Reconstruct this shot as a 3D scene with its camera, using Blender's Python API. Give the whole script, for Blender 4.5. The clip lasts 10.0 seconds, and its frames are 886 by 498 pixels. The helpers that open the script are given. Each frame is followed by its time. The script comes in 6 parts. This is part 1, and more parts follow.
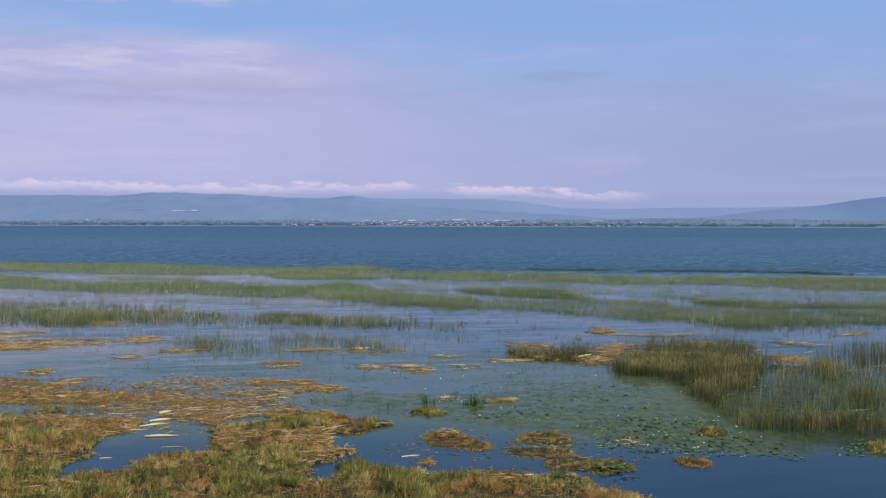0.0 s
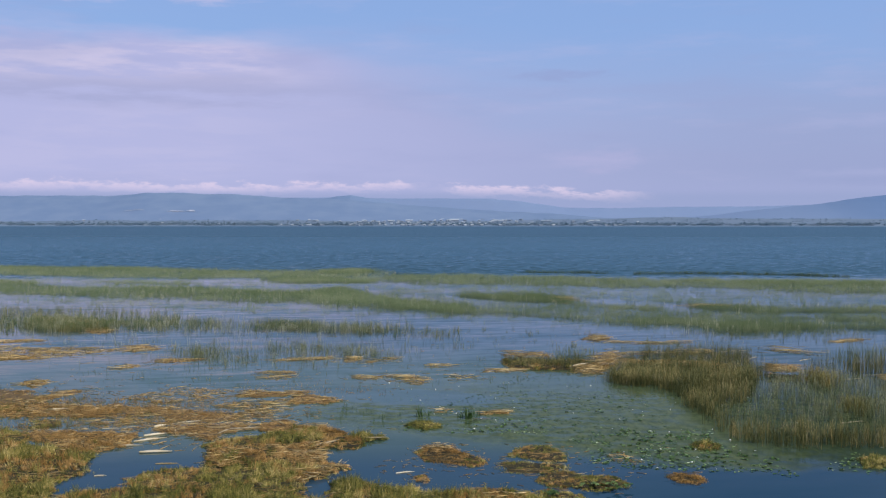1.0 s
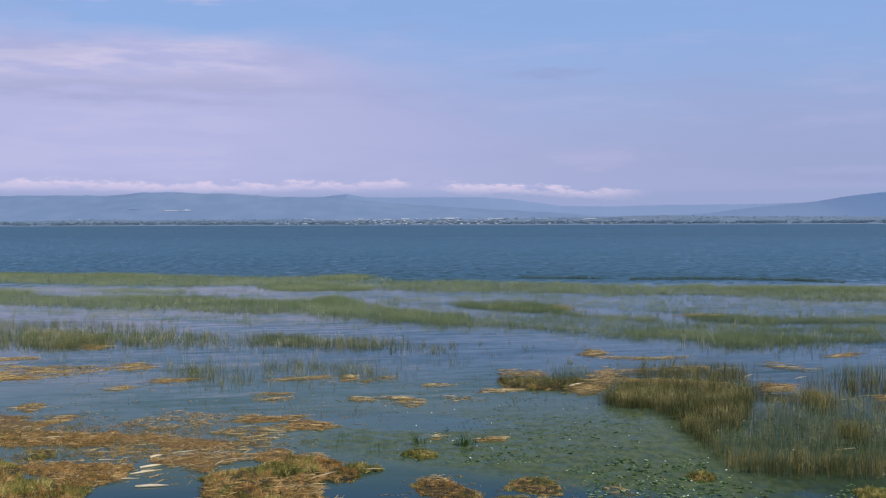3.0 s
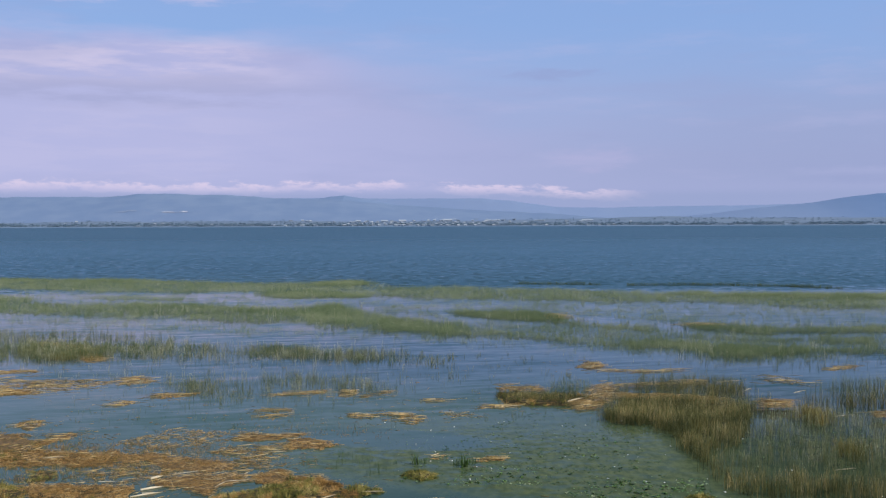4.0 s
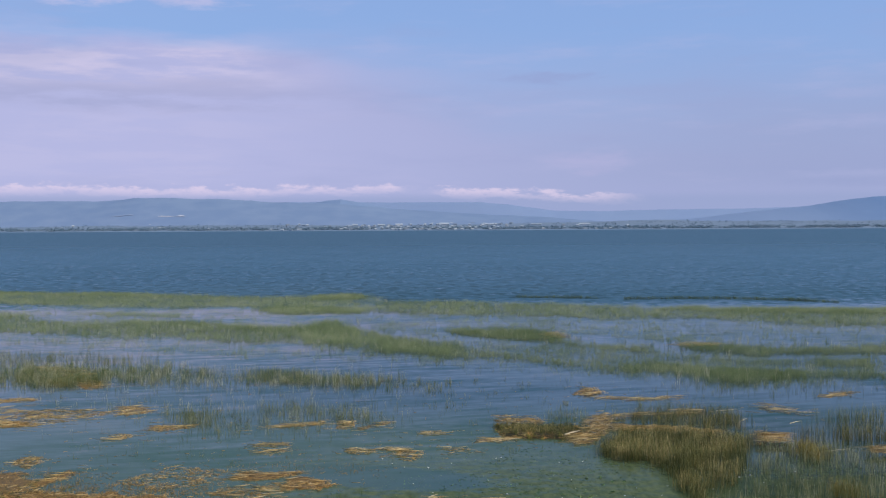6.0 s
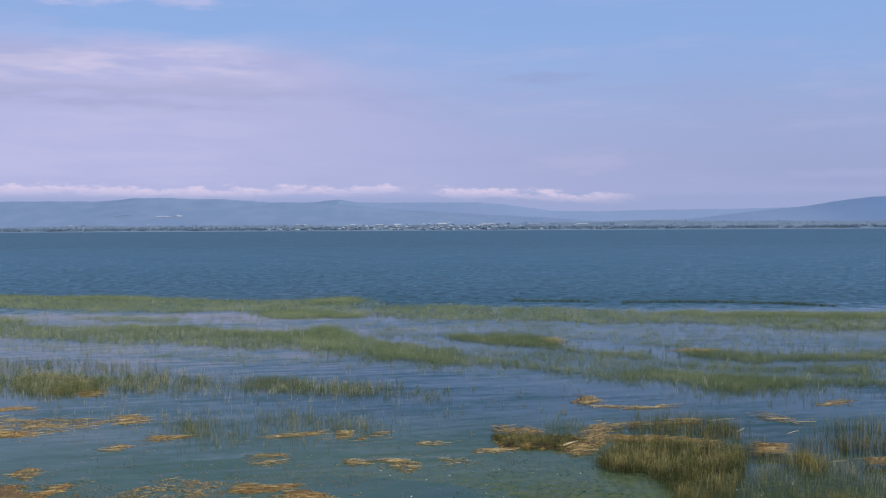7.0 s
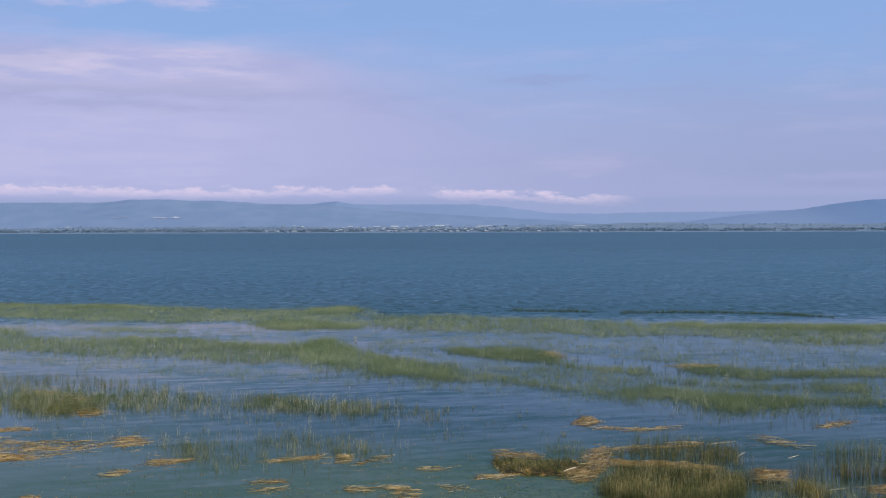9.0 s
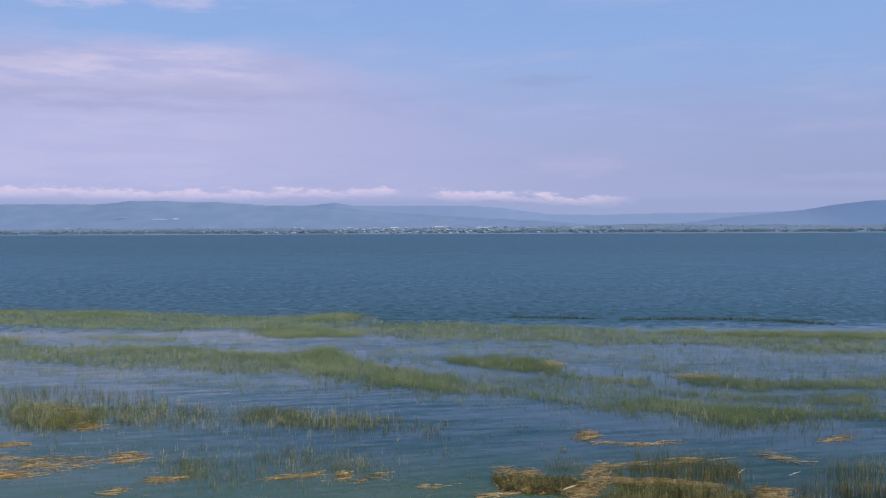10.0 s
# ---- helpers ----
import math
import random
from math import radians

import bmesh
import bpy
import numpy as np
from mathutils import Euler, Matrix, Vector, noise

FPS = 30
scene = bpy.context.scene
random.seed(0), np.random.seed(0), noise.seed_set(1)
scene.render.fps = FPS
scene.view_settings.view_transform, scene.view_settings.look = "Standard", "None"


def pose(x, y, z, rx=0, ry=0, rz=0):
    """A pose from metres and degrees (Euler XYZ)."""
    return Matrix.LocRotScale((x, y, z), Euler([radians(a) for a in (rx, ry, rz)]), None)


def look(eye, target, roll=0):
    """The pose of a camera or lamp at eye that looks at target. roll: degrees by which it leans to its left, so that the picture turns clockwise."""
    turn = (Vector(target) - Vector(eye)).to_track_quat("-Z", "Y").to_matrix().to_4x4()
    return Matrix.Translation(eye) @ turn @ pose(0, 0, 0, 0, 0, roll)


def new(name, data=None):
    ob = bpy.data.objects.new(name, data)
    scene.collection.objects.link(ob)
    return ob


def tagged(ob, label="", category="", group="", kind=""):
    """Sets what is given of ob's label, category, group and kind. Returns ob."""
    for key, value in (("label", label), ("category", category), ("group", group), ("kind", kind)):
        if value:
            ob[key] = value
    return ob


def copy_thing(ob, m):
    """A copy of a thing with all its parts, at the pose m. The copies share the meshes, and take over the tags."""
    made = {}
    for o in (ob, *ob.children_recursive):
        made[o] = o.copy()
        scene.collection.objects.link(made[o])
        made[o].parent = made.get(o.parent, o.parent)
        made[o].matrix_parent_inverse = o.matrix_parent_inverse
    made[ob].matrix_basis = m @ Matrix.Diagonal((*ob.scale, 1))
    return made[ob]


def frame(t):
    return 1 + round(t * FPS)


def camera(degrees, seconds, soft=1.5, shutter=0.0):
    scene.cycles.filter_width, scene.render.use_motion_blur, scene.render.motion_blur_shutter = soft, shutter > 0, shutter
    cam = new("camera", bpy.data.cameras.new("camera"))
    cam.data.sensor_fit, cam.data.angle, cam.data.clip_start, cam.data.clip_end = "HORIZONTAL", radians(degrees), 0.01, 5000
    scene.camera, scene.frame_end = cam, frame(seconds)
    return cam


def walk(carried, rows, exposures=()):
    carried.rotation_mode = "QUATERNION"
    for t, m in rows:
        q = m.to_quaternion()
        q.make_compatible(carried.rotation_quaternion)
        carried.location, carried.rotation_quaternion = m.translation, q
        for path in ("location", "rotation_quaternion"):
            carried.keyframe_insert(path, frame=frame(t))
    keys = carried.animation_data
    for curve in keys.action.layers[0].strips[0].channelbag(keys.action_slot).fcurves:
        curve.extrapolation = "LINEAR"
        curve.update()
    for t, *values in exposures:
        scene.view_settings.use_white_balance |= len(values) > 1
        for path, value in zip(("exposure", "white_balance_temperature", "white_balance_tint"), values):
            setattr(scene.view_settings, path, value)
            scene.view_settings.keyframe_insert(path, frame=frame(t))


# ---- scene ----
cam = camera(43.9, 10.0, soft=1.3)
PATH = [
    (0, (-0.111, 0.141, 8.002), (-0.118, 2.140, 7.957), 0.15),
    (0.5, (-0.031, 0.144, 8.290), (-0.036, 2.144, 8.245), 0.08),
    (1, (0.017, 0.107, 8.595), (0.015, 2.107, 8.549), 0.02),
    (1.5, (0.086, 0.125, 8.904), (0.085, 2.125, 8.857), 0.02),
    (2, (0.114, 0.173, 9.183), (0.116, 2.173, 9.135), -0.08),
    (2.5, (0.097, 0.182, 9.512), (0.100, 2.182, 9.463), -0.15),
    (4, (-0.057, 0.041, 10.772), (-0.047, 2.040, 10.725), -0.19),
    (4.5, (-0.067, 0.023, 11.264), (-0.057, 2.023, 11.219), -0.25),
    (5, (-0.071, -0.025, 11.775), (-0.059, 1.974, 11.732), -0.21),
    (5.5, (-0.067, -0.072, 12.202), (-0.053, 1.927, 12.161), -0.25),
    (7, (-0.050, -0.108, 13.212), (-0.031, 1.892, 13.171), -0.28),
    (7.5, (-0.101, -0.074, 13.492), (-0.080, 1.925, 13.452), -0.26),
    (8, (-0.137, -0.055, 13.814), (-0.115, 1.944, 13.775), -0.25),
    (8.5, (-0.199, -0.039, 14.181), (-0.175, 1.961, 14.143), -0.23),
    (9, (-0.253, 0.033, 14.621), (-0.229, 2.032, 14.583), -0.16),
    (9.5, (-0.261, 0.181, 15.107), (-0.236, 2.181, 15.070), -0.19),
    (10, (-0.224, 0.361, 15.565), (-0.199, 2.361, 15.529), -0.20),
]
walk(cam, [(t, look(eye, target, roll)) for t, eye, target, roll in PATH])

# ---- world and sun ----
SUN_AZ, SUN_EL = radians(118), radians(44)
world = bpy.data.worlds.new("world")
scene.world = world
world.use_nodes = True


class Net:
    """Short way to write node trees."""

    def __init__(self, tree):
        self.t = tree
        tree.nodes.clear()

    def add(self, kind, *ins, out=0, **props):
        nd = self.t.nodes.new(kind)
        for k, v in props.items():
            setattr(nd, k, v)
        for k, v in enumerate(ins):
            self.put(nd.inputs[k], v)
        return nd.outputs[out] if out is not None else nd

    def put(self, socket, v):
        if v is None:
            return
        if isinstance(v, bpy.types.NodeSocket):
            self.t.links.new(v, socket)
        else:
            if isinstance(v, tuple) and len(v) == 3 and socket.type == "RGBA":
                v = (*v, 1)
            socket.default_value = v

    def m(self, op, a, b=0.0, c=0.0, clamp=False):
        return self.add("ShaderNodeMath", a, b, c, operation=op, use_clamp=clamp)

    def ramp(self, v, a, b, lo=0.0, hi=1.0):
        return self.add("ShaderNodeMapRange", v, a, b, lo, hi, interpolation_type="SMOOTHSTEP")

    def mix(self, f, a, b):
        nd = self.t.nodes.new("ShaderNodeMix")
        nd.data_type = "RGBA"
        self.put(nd.inputs[0], f)
        self.put(nd.inputs[6], a)
        self.put(nd.inputs[7], b)
        return nd.outputs[2]

    def noise(self, vec, scale, detail=4.0, rough=0.55):
        nd = self.t.nodes.new("ShaderNodeTexNoise")
        self.put(nd.inputs["Vector"], vec)
        nd.inputs["Scale"].default_value = scale
        nd.inputs["Detail"].default_value = detail
        nd.inputs["Roughness"].default_value = rough
        return nd.outputs[0]

    def xyz(self, x, y, z=0.0):
        return self.add("ShaderNodeCombineXYZ", x, y, z)


def build_sky():
    n = Net(world.node_tree)
    sky = n.t.nodes.new("ShaderNodeTexSky")
    sky.sky_type, sky.sun_disc = "NISHITA", False
    sky.sun_elevation, sky.sun_rotation = SUN_EL, SUN_AZ
    sky.air_density, sky.dust_density, sky.ozone_density = 1.0, 0.6, 2.0
    d = n.add("ShaderNodeTexCoord")
    sep = n.add("ShaderNodeSeparateXYZ", d, out=None)
    x, y, el = sep.outputs
    az = n.m("ARCTAN2", x, y)
    # high thin veil of lavender cloud, frayed at its upper edge
    big = n.noise(n.xyz(n.m("MULTIPLY", az, 3.0), n.m("MULTIPLY", el, 16.0)), 1.0, 5.0, 0.55)
    fine = n.noise(n.xyz(n.m("MULTIPLY", az, 9.0), n.m("MULTIPLY", el, 60.0), 3.0), 1.0, 6.0, 0.6)
    wob = n.m("ADD", n.m("MULTIPLY", n.m("SUBTRACT", big, 0.5), 0.06), n.m("MULTIPLY", n.m("SUBTRACT", fine, 0.5), 0.025))
    e2 = n.m("ADD", el, wob)
    soft = n.ramp(az, -0.22, 0.12, 0.022, 0.14)
    edge = n.ramp(az, -0.25, 0.05, 0.176, 0.187)
    veil = n.m("DIVIDE", n.m("SUBTRACT", edge, e2), soft, clamp=True)
    veil = n.ramp(veil, 0.0, 1.0)
    blue = n.mix(n.ramp(el, 0.2, 0.5, 0.7, 0.15), sky.outputs[0], (2.8, 4.4, 8.5))
    blue = n.mix(n.ramp(el, 0.2, 0.32, 0.0, 0.85), blue, (1.05, 2.95, 5.5))
    lit = n.m("MULTIPLY", n.ramp(fine, 0.4, 0.6), n.ramp(az, -0.06, -0.24))
    lit = n.m("MULTIPLY", lit, n.ramp(el, 0.11, 0.13, 0.2, 1.0))
    grey = n.m("MULTIPLY", n.ramp(big, 0.45, 0.7), n.ramp(el, 0.06, 0.12))
    cloud = n.mix(n.ramp(az, -0.3, 0.35), (4.75, 4.85, 7.6), (3.4, 3.88, 6.3))
    cloud = n.mix(n.m("MULTIPLY", lit, 0.85), cloud, (6.6, 6.0, 8.0))
    cloud = n.mix(n.m("MULTIPLY", grey, 0.5), cloud, (3.4, 3.8, 6.3))
    under = n.m("MULTIPLY", n.m("MULTIPLY", n.ramp(e2, 0.092, 0.108), n.ramp(e2, 0.136, 0.12)), n.m("MULTIPLY", n.ramp(fine, 0.36, 0.58), n.ramp(az, 0.02, -0.2)))
    cloud = n.mix(n.m("MULTIPLY", under, 0.7), cloud, (3.75, 3.95, 6.35))
    col = n.mix(n.m("MULTIPLY", veil, 0.93), blue, cloud)
    wisp = n.noise(n.xyz(n.m("MULTIPLY", az, 7.0), n.m("MULTIPLY", el, 42.0), 21.0), 1.0, 5.0, 0.6)
    col = n.mix(n.m("MULTIPLY", n.ramp(wisp, 0.5, 0.75), 0.22), col, (5.2, 5.1, 7.6))
    dusk = n.noise(n.xyz(n.m("MULTIPLY", az, 6.0), n.m("MULTIPLY", el, 30.0), 33.0), 1.0, 5.0, 0.55)
    col = n.mix(n.m("MULTIPLY", n.ramp(dusk, 0.5, 0.75), 0.28), col, (3.3, 3.75, 6.3))
    # single small clouds: pale wisps high up, a dull streak, a faint puff, a flat grey cloud over the shoulder
    curl = n.m("MULTIPLY", n.m("SUBTRACT", n.noise(n.xyz(n.m("MULTIPLY", az, 26.0), n.m("MULTIPLY", el, 110.0), 51.0), 1.0, 5.0, 0.62), 0.5), 3.2)
    for a0, e0, wa, we, tone, amount in ((-0.318, 0.197, 0.06, 0.009, (5.6, 5.5, 7.9), 0.8), (-0.215, 0.197, 0.05, 0.008, (5.4, 5.4, 7.9), 0.75),
                                         (0.108, 0.1325, 0.06, 0.007, (3.0, 3.55, 6.2), 0.5), (0.14, 0.058, 0.045, 0.016, (5.0, 4.75, 7.3), 0.32),
                                         (0.37, 0.0435, 0.075, 0.006, (4.0, 4.35, 6.9), 0.5), (0.375, 0.037, 0.085, 0.006, (3.0, 3.55, 6.0), 0.55),
                                         (0.37, 0.112, 0.05, 0.008, (4.3, 4.6, 7.2), 0.3), (0.385, 0.088, 0.05, 0.008, (4.3, 4.5, 7.1), 0.3)):
        da = n.m("DIVIDE", n.m("SUBTRACT", az, a0), wa)
        de = n.m("DIVIDE", n.m("SUBTRACT", el, e0), we)
        far = n.m("ADD", n.m("MULTIPLY", da, da), n.m("MULTIPLY", de, de))
        col = n.mix(n.m("MULTIPLY", n.ramp(n.m("ADD", far, n.m("MULTIPLY", curl, -1.0)), 1.0, -0.4), amount), col, tone)
    # blue-grey haze close to the horizon
    col = n.mix(n.ramp(el, 0.05, 0.02, 0.0, 0.55), col, (3.9, 4.3, 6.9))
    col = n.mix(n.ramp(el, 0.032, 0.023, 0.0, 0.85), col, (3.25, 3.85, 6.25))
    # low bank of cumulus over the far hills
    lump = n.noise(n.xyz(n.m("MULTIPLY", az, 42.0), n.m("MULTIPLY", el, 130.0), 7.0), 1.0, 5.0, 0.62)
    roll = n.noise(n.xyz(n.m("MULTIPLY", az, 7.0), 0.0, 11.0), 1.0, 2.0, 0.5)
    top = n.m("ADD", n.ramp(az, -0.05, 0.2, 0.0368, 0.028), n.m("ADD", n.m("MULTIPLY", n.m("SUBTRACT", lump, 0.5), 0.021), n.m("MULTIPLY", n.m("SUBTRACT", roll, 0.5), 0.012)))
    bank = n.m("MULTIPLY", n.ramp(n.m("SUBTRACT", top, el), -0.001, 0.003), n.ramp(n.m("SUBTRACT", top, el), 0.0105, 0.003))
    bank = n.m("MULTIPLY", n.m("MULTIPLY", bank, n.m("MULTIPLY", n.ramp(az, 0.2, 0.13), n.ramp(n.m("ABSOLUTE", n.m("ADD", az, 0.014)), 0.008, 0.026, 0.12, 1.0))), n.m("MULTIPLY", n.ramp(lump, 0.35, 0.62, 0.25, 1.0), n.ramp(az, -0.395, -0.375, 0.3, 1.0)))
    col = n.mix(n.m("MULTIPLY", bank, 0.72), col, (7.7, 6.6, 8.4))
    bg = n.add("ShaderNodeBackground", col, 0.1)
    n.add("ShaderNodeOutputWorld", bg, out=None)


build_sky()
sun = new("sun", bpy.data.lights.new("sun", "SUN"))
sun.data.energy, sun.data.angle, sun.data.color = 4.2, radians(0.6), (1.0, 0.89, 0.74)
sun.matrix_world = look((0, 0, 0), (-math.sin(SUN_AZ) * math.cos(SUN_EL), -math.cos(SUN_AZ) * math.cos(SUN_EL), -math.sin(SUN_EL)))
sun.location = (60, -80, 120)


# ---- materials ----
def plant(name, colours, rough=0.6, patch=0.7, spec=0.1, tuft_tone=0.0, single=0.5):
    """Leaves and stalks: each piece takes its own tone, and drifts in tone over the bed."""
    mat = bpy.data.materials.new(name)
    mat.use_nodes = True
    n = Net(mat.node_tree)
    geo = n.t.nodes.new("ShaderNodeNewGeometry")
    isl = geo.outputs["Random Per Island"]
    obj = n.t.nodes.new("ShaderNodeObjectInfo").outputs["Random"]
    drift = n.noise(geo.outputs["Position"], patch, 3.0)
    grain = n.noise(geo.outputs["Position"], 45.0, 2.0)
    f = n.m("ADD", n.m("ADD", n.m("MULTIPLY", isl, single), (0.5 - single) / 2), n.m("MULTIPLY", n.ramp(drift, 0.3, 0.7), 0.45))
    f = n.m("ADD", f, n.m("MULTIPLY", n.m("SUBTRACT", grain, 0.5), 0.15))
    broad = n.noise(geo.outputs["Position"], patch * 0.2, 2.0)
    f = n.m("ADD", f, n.m("MULTIPLY", n.m("SUBTRACT", broad, 0.5), 0.45))
    f = n.m("ADD", f, n.m("MULTIPLY", n.m("SUBTRACT", obj, 0.5), 0.15))
    if tuft_tone:
        flat = n.add("ShaderNodeVectorMath", geo.outputs["Position"], (1.0, 1.0, 0.0), operation="MULTIPLY")
        f = n.m("ADD", f, n.m("MULTIPLY", n.m("SUBTRACT", n.noise(flat, tuft_tone, 1.0), 0.5), 1.0))
    cr = n.t.nodes.new("ShaderNodeValToRGB")
    n.put(cr.inputs[0], f)
    el = cr.color_ramp.elements
    while len(el) < len(colours):
        el.new(0.5)
    for k, c in enumerate(colours):
        el[k].position, el[k].color = k / (len(colours) - 1), (c[0] * 0.84, c[1] * 0.84, c[2] * 0.84, 1)
    b = n.t.nodes.new("ShaderNodeBsdfPrincipled")
    n.put(b.inputs["Base Color"], cr.outputs[0])
    b.inputs["Roughness"].default_value = rough
    b.inputs["Specular IOR Level"].default_value = spec
    n.add("ShaderNodeOutputMaterial", b.outputs[0], out=None)
    return mat


def solid(name, a, b2, scale, rough=0.8, bump=0.3, bump_scale=20.0):
    """Soil, plaster, far slopes: two tones in blotches, finer grain over them, and relief."""
    mat = bpy.data.materials.new(name)
    mat.use_nodes = True
    n = Net(mat.node_tree)
    pos = n.t.nodes.new("ShaderNodeNewGeometry").outputs["Position"]
    f = n.m("ADD", n.m("MULTIPLY", n.ramp(n.noise(pos, scale, 5.0), 0.3, 0.7), 0.75), n.m("MULTIPLY", n.noise(pos, scale * 9, 3.0), 0.25))
    b = n.t.nodes.new("ShaderNodeBsdfPrincipled")
    n.put(b.inputs["Base Color"], n.mix(f, a, b2))
    b.inputs["Roughness"].default_value = rough
    b.inputs["Specular IOR Level"].default_value = 0.2
    bp = n.t.nodes.new("ShaderNodeBump")
    bp.inputs["Strength"].default_value = bump
    bp.inputs["Distance"].default_value = 0.4 / bump_scale
    n.put(bp.inputs["Height"], n.noise(pos, bump_scale, 4.0))
    n.put(b.inputs["Normal"], bp.outputs[0])
    n.add("ShaderNodeOutputMaterial", b.outputs[0], out=None)
    return mat


def water_material():
    mat = bpy.data.materials.new("lake_water")
    mat.use_nodes = True
    n = Net(mat.node_tree)
    pos = n.t.nodes.new("ShaderNodeNewGeometry").outputs["Position"]
    sep = n.add("ShaderNodeSeparateXYZ", pos, out=None)
    x, y = sep.outputs[0], sep.outputs[1]
    # green weed at the surface of the shallows, in drifts
    drift = n.noise(n.xyz(n.m("MULTIPLY", x, 0.06), n.m("MULTIPLY", y, 0.09)), 1.0, 4.0)
    clots = n.noise(n.xyz(n.m("MULTIPLY", x, 0.6), y), 1.6, 5.0, 0.7)
    shallow = n.m("MULTIPLY", n.ramp(y, 80.0, 62.0), n.ramp(n.m("ADD", y, n.m("MULTIPLY", x, 0.6)), 42.0, 46.0))
    bay = n.m("ADD", y, n.m("MULTIPLY", n.m("SUBTRACT", n.noise(n.xyz(n.m("MULTIPLY", x, 0.35), n.m("MULTIPLY", y, 0.45), 2.0), 1.0, 4.0), 0.5), 9.0))
    shallow = n.m("MULTIPLY", shallow, n.ramp(bay, 37.0, 40.5))
    shallow = n.m("MULTIPLY", shallow, n.ramp(x, -13.0, -2.0, 0.25, 1.0))
    weed = n.m("MULTIPLY", n.m("MULTIPLY", n.m("MAXIMUM", n.ramp(drift, 0.2, 0.42), n.ramp(x, 9.0, 13.0)), shallow), n.ramp(clots, 0.36, 0.58, n.ramp(x, 0.0, 12.0, 0.45, 0.78), 1.0))
    px = n.m("DIVIDE", n.m("ADD", x, 2.6), 5.6)
    py = n.m("DIVIDE", n.m("ADD", n.m("SUBTRACT", y, 54.2), n.m("MULTIPLY", x, 0.28)), 2.7)
    pool = n.m("ADD", n.m("ADD", n.m("MULTIPLY", px, px), n.m("MULTIPLY", py, py)), n.m("MULTIPLY", n.m("SUBTRACT", clots, 0.5), 1.6))
    weed = n.m("MULTIPLY", n.m("MULTIPLY", weed, n.ramp(pool, 0.5, 1.3)), n.ramp(y, 64.0, 51.0, 0.42, 1.0))
    near = n.mix(n.ramp(n.m("ADD", x, n.m("MULTIPLY", n.m("SUBTRACT", drift, 0.5), 40.0)), -12.0, 10.0), (0.046, 0.074, 0.046), (0.024, 0.052, 0.031))
    # sky reflection is partly put into the body colour: paler west, bluer open lake
    near = n.mix(n.ramp(y, 62.0, 84.0), near, n.mix(n.ramp(x, -26.0, -4.0), (0.05, 0.075, 0.074), (0.015, 0.038, 0.041)))
    near = n.mix(n.m("MULTIPLY", n.ramp(x, 14.0, 20.0), n.ramp(y, 80.0, 64.0)), near, (0.015, 0.03, 0.021))
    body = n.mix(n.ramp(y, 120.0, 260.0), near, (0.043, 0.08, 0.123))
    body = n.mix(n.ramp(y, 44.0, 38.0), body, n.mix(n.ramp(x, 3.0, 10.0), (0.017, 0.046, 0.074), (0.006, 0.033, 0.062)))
    mush = n.noise(n.xyz(n.m("MULTIPLY", x, 2.2), n.m("MULTIPLY", y, 1.1), 9.0), 1.0, 6.0, 0.72)
    body = n.mix(weed, body, n.mix(n.ramp(x, 10.0, 15.0), n.mix(n.ramp(mush, 0.4, 0.6), (0.058, 0.078, 0.036), (0.098, 0.119, 0.053)), n.mix(n.ramp(mush, 0.38, 0.62), (0.026, 0.04, 0.02), (0.042, 0.06, 0.029))))
    b = n.t.nodes.new("ShaderNodeBsdfPrincipled")
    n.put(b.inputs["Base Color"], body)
    b.inputs["IOR"].default_value = 1.33
    n.put(b.inputs["Specular IOR Level"], n.m("MULTIPLY", n.ramp(weed, 0.0, 1.0, 1.0, n.ramp(x, 8.0, 13.0, 0.04, 0.02)), n.m("MULTIPLY", n.m("ADD", n.ramp(y, 37.0, 58.0, 0.06, 0.24), n.ramp(y, 60.0, 115.0, 0.0, 0.045)), n.ramp(y, 150.0, 220.0, 1.0, 1.05))))
    n.put(b.inputs["Roughness"], n.ramp(y, 100.0, 900.0, 0.06, 0.3))

    def slopes(fx, fy, seed):
        nd = n.t.nodes.new("ShaderNodeTexNoise")
        n.put(nd.inputs["Vector"], n.xyz(n.m("MULTIPLY", x, fx), n.m("MULTIPLY", y, fy), seed))
        nd.inputs["Scale"].default_value, nd.inputs["Detail"].default_value = 1.0, 3.0
        return n.add("ShaderNodeVectorMath", nd.outputs["Color"], (0.5, 0.5, 0.5), operation="SUBTRACT")

    def times(vec, k):
        nd = n.t.nodes.new("ShaderNodeVectorMath")
        nd.operation = "SCALE"
        n.put(nd.inputs[0], vec)
        n.put(nd.inputs["Scale"], k)
        return nd.outputs[0]

    def plus(a, c):
        return n.add("ShaderNodeVectorMath", a, c, operation="ADD")

    # open lake: wind waves in groups; inside the reeds: long low ripples in drifts
    gust = n.noise(n.xyz(n.m("MULTIPLY", x, 0.03), n.m("MULTIPLY", y, 0.07), 5.0), 1.0, 4.0)
    wind = n.ramp(y, 160.0, 200.0)
    calm = n.m("ADD", n.m("MULTIPLY", n.m("MULTIPLY", n.ramp(y, 38.0, 70.0), n.ramp(gust, 0.36, 0.62, 0.32, 1.1)), n.ramp(weed, 0.1, 0.8, n.ramp(y, 60.0, 110.0, 0.1, 0.14), 0.03)), 0.015)
    along = n.m("ADD", n.m("MULTIPLY", x, 0.96), n.m("MULTIPLY", y, 0.28))
    across = n.m("SUBTRACT", n.m("MULTIPLY", y, 0.96), n.m("MULTIPLY", x, 0.28))
    swell = n.t.nodes.new("ShaderNodeTexNoise")
    n.put(swell.inputs["Vector"], n.xyz(n.m("MULTIPLY", along, 0.17), n.m("MULTIPLY", across, 1.25), 4.0))
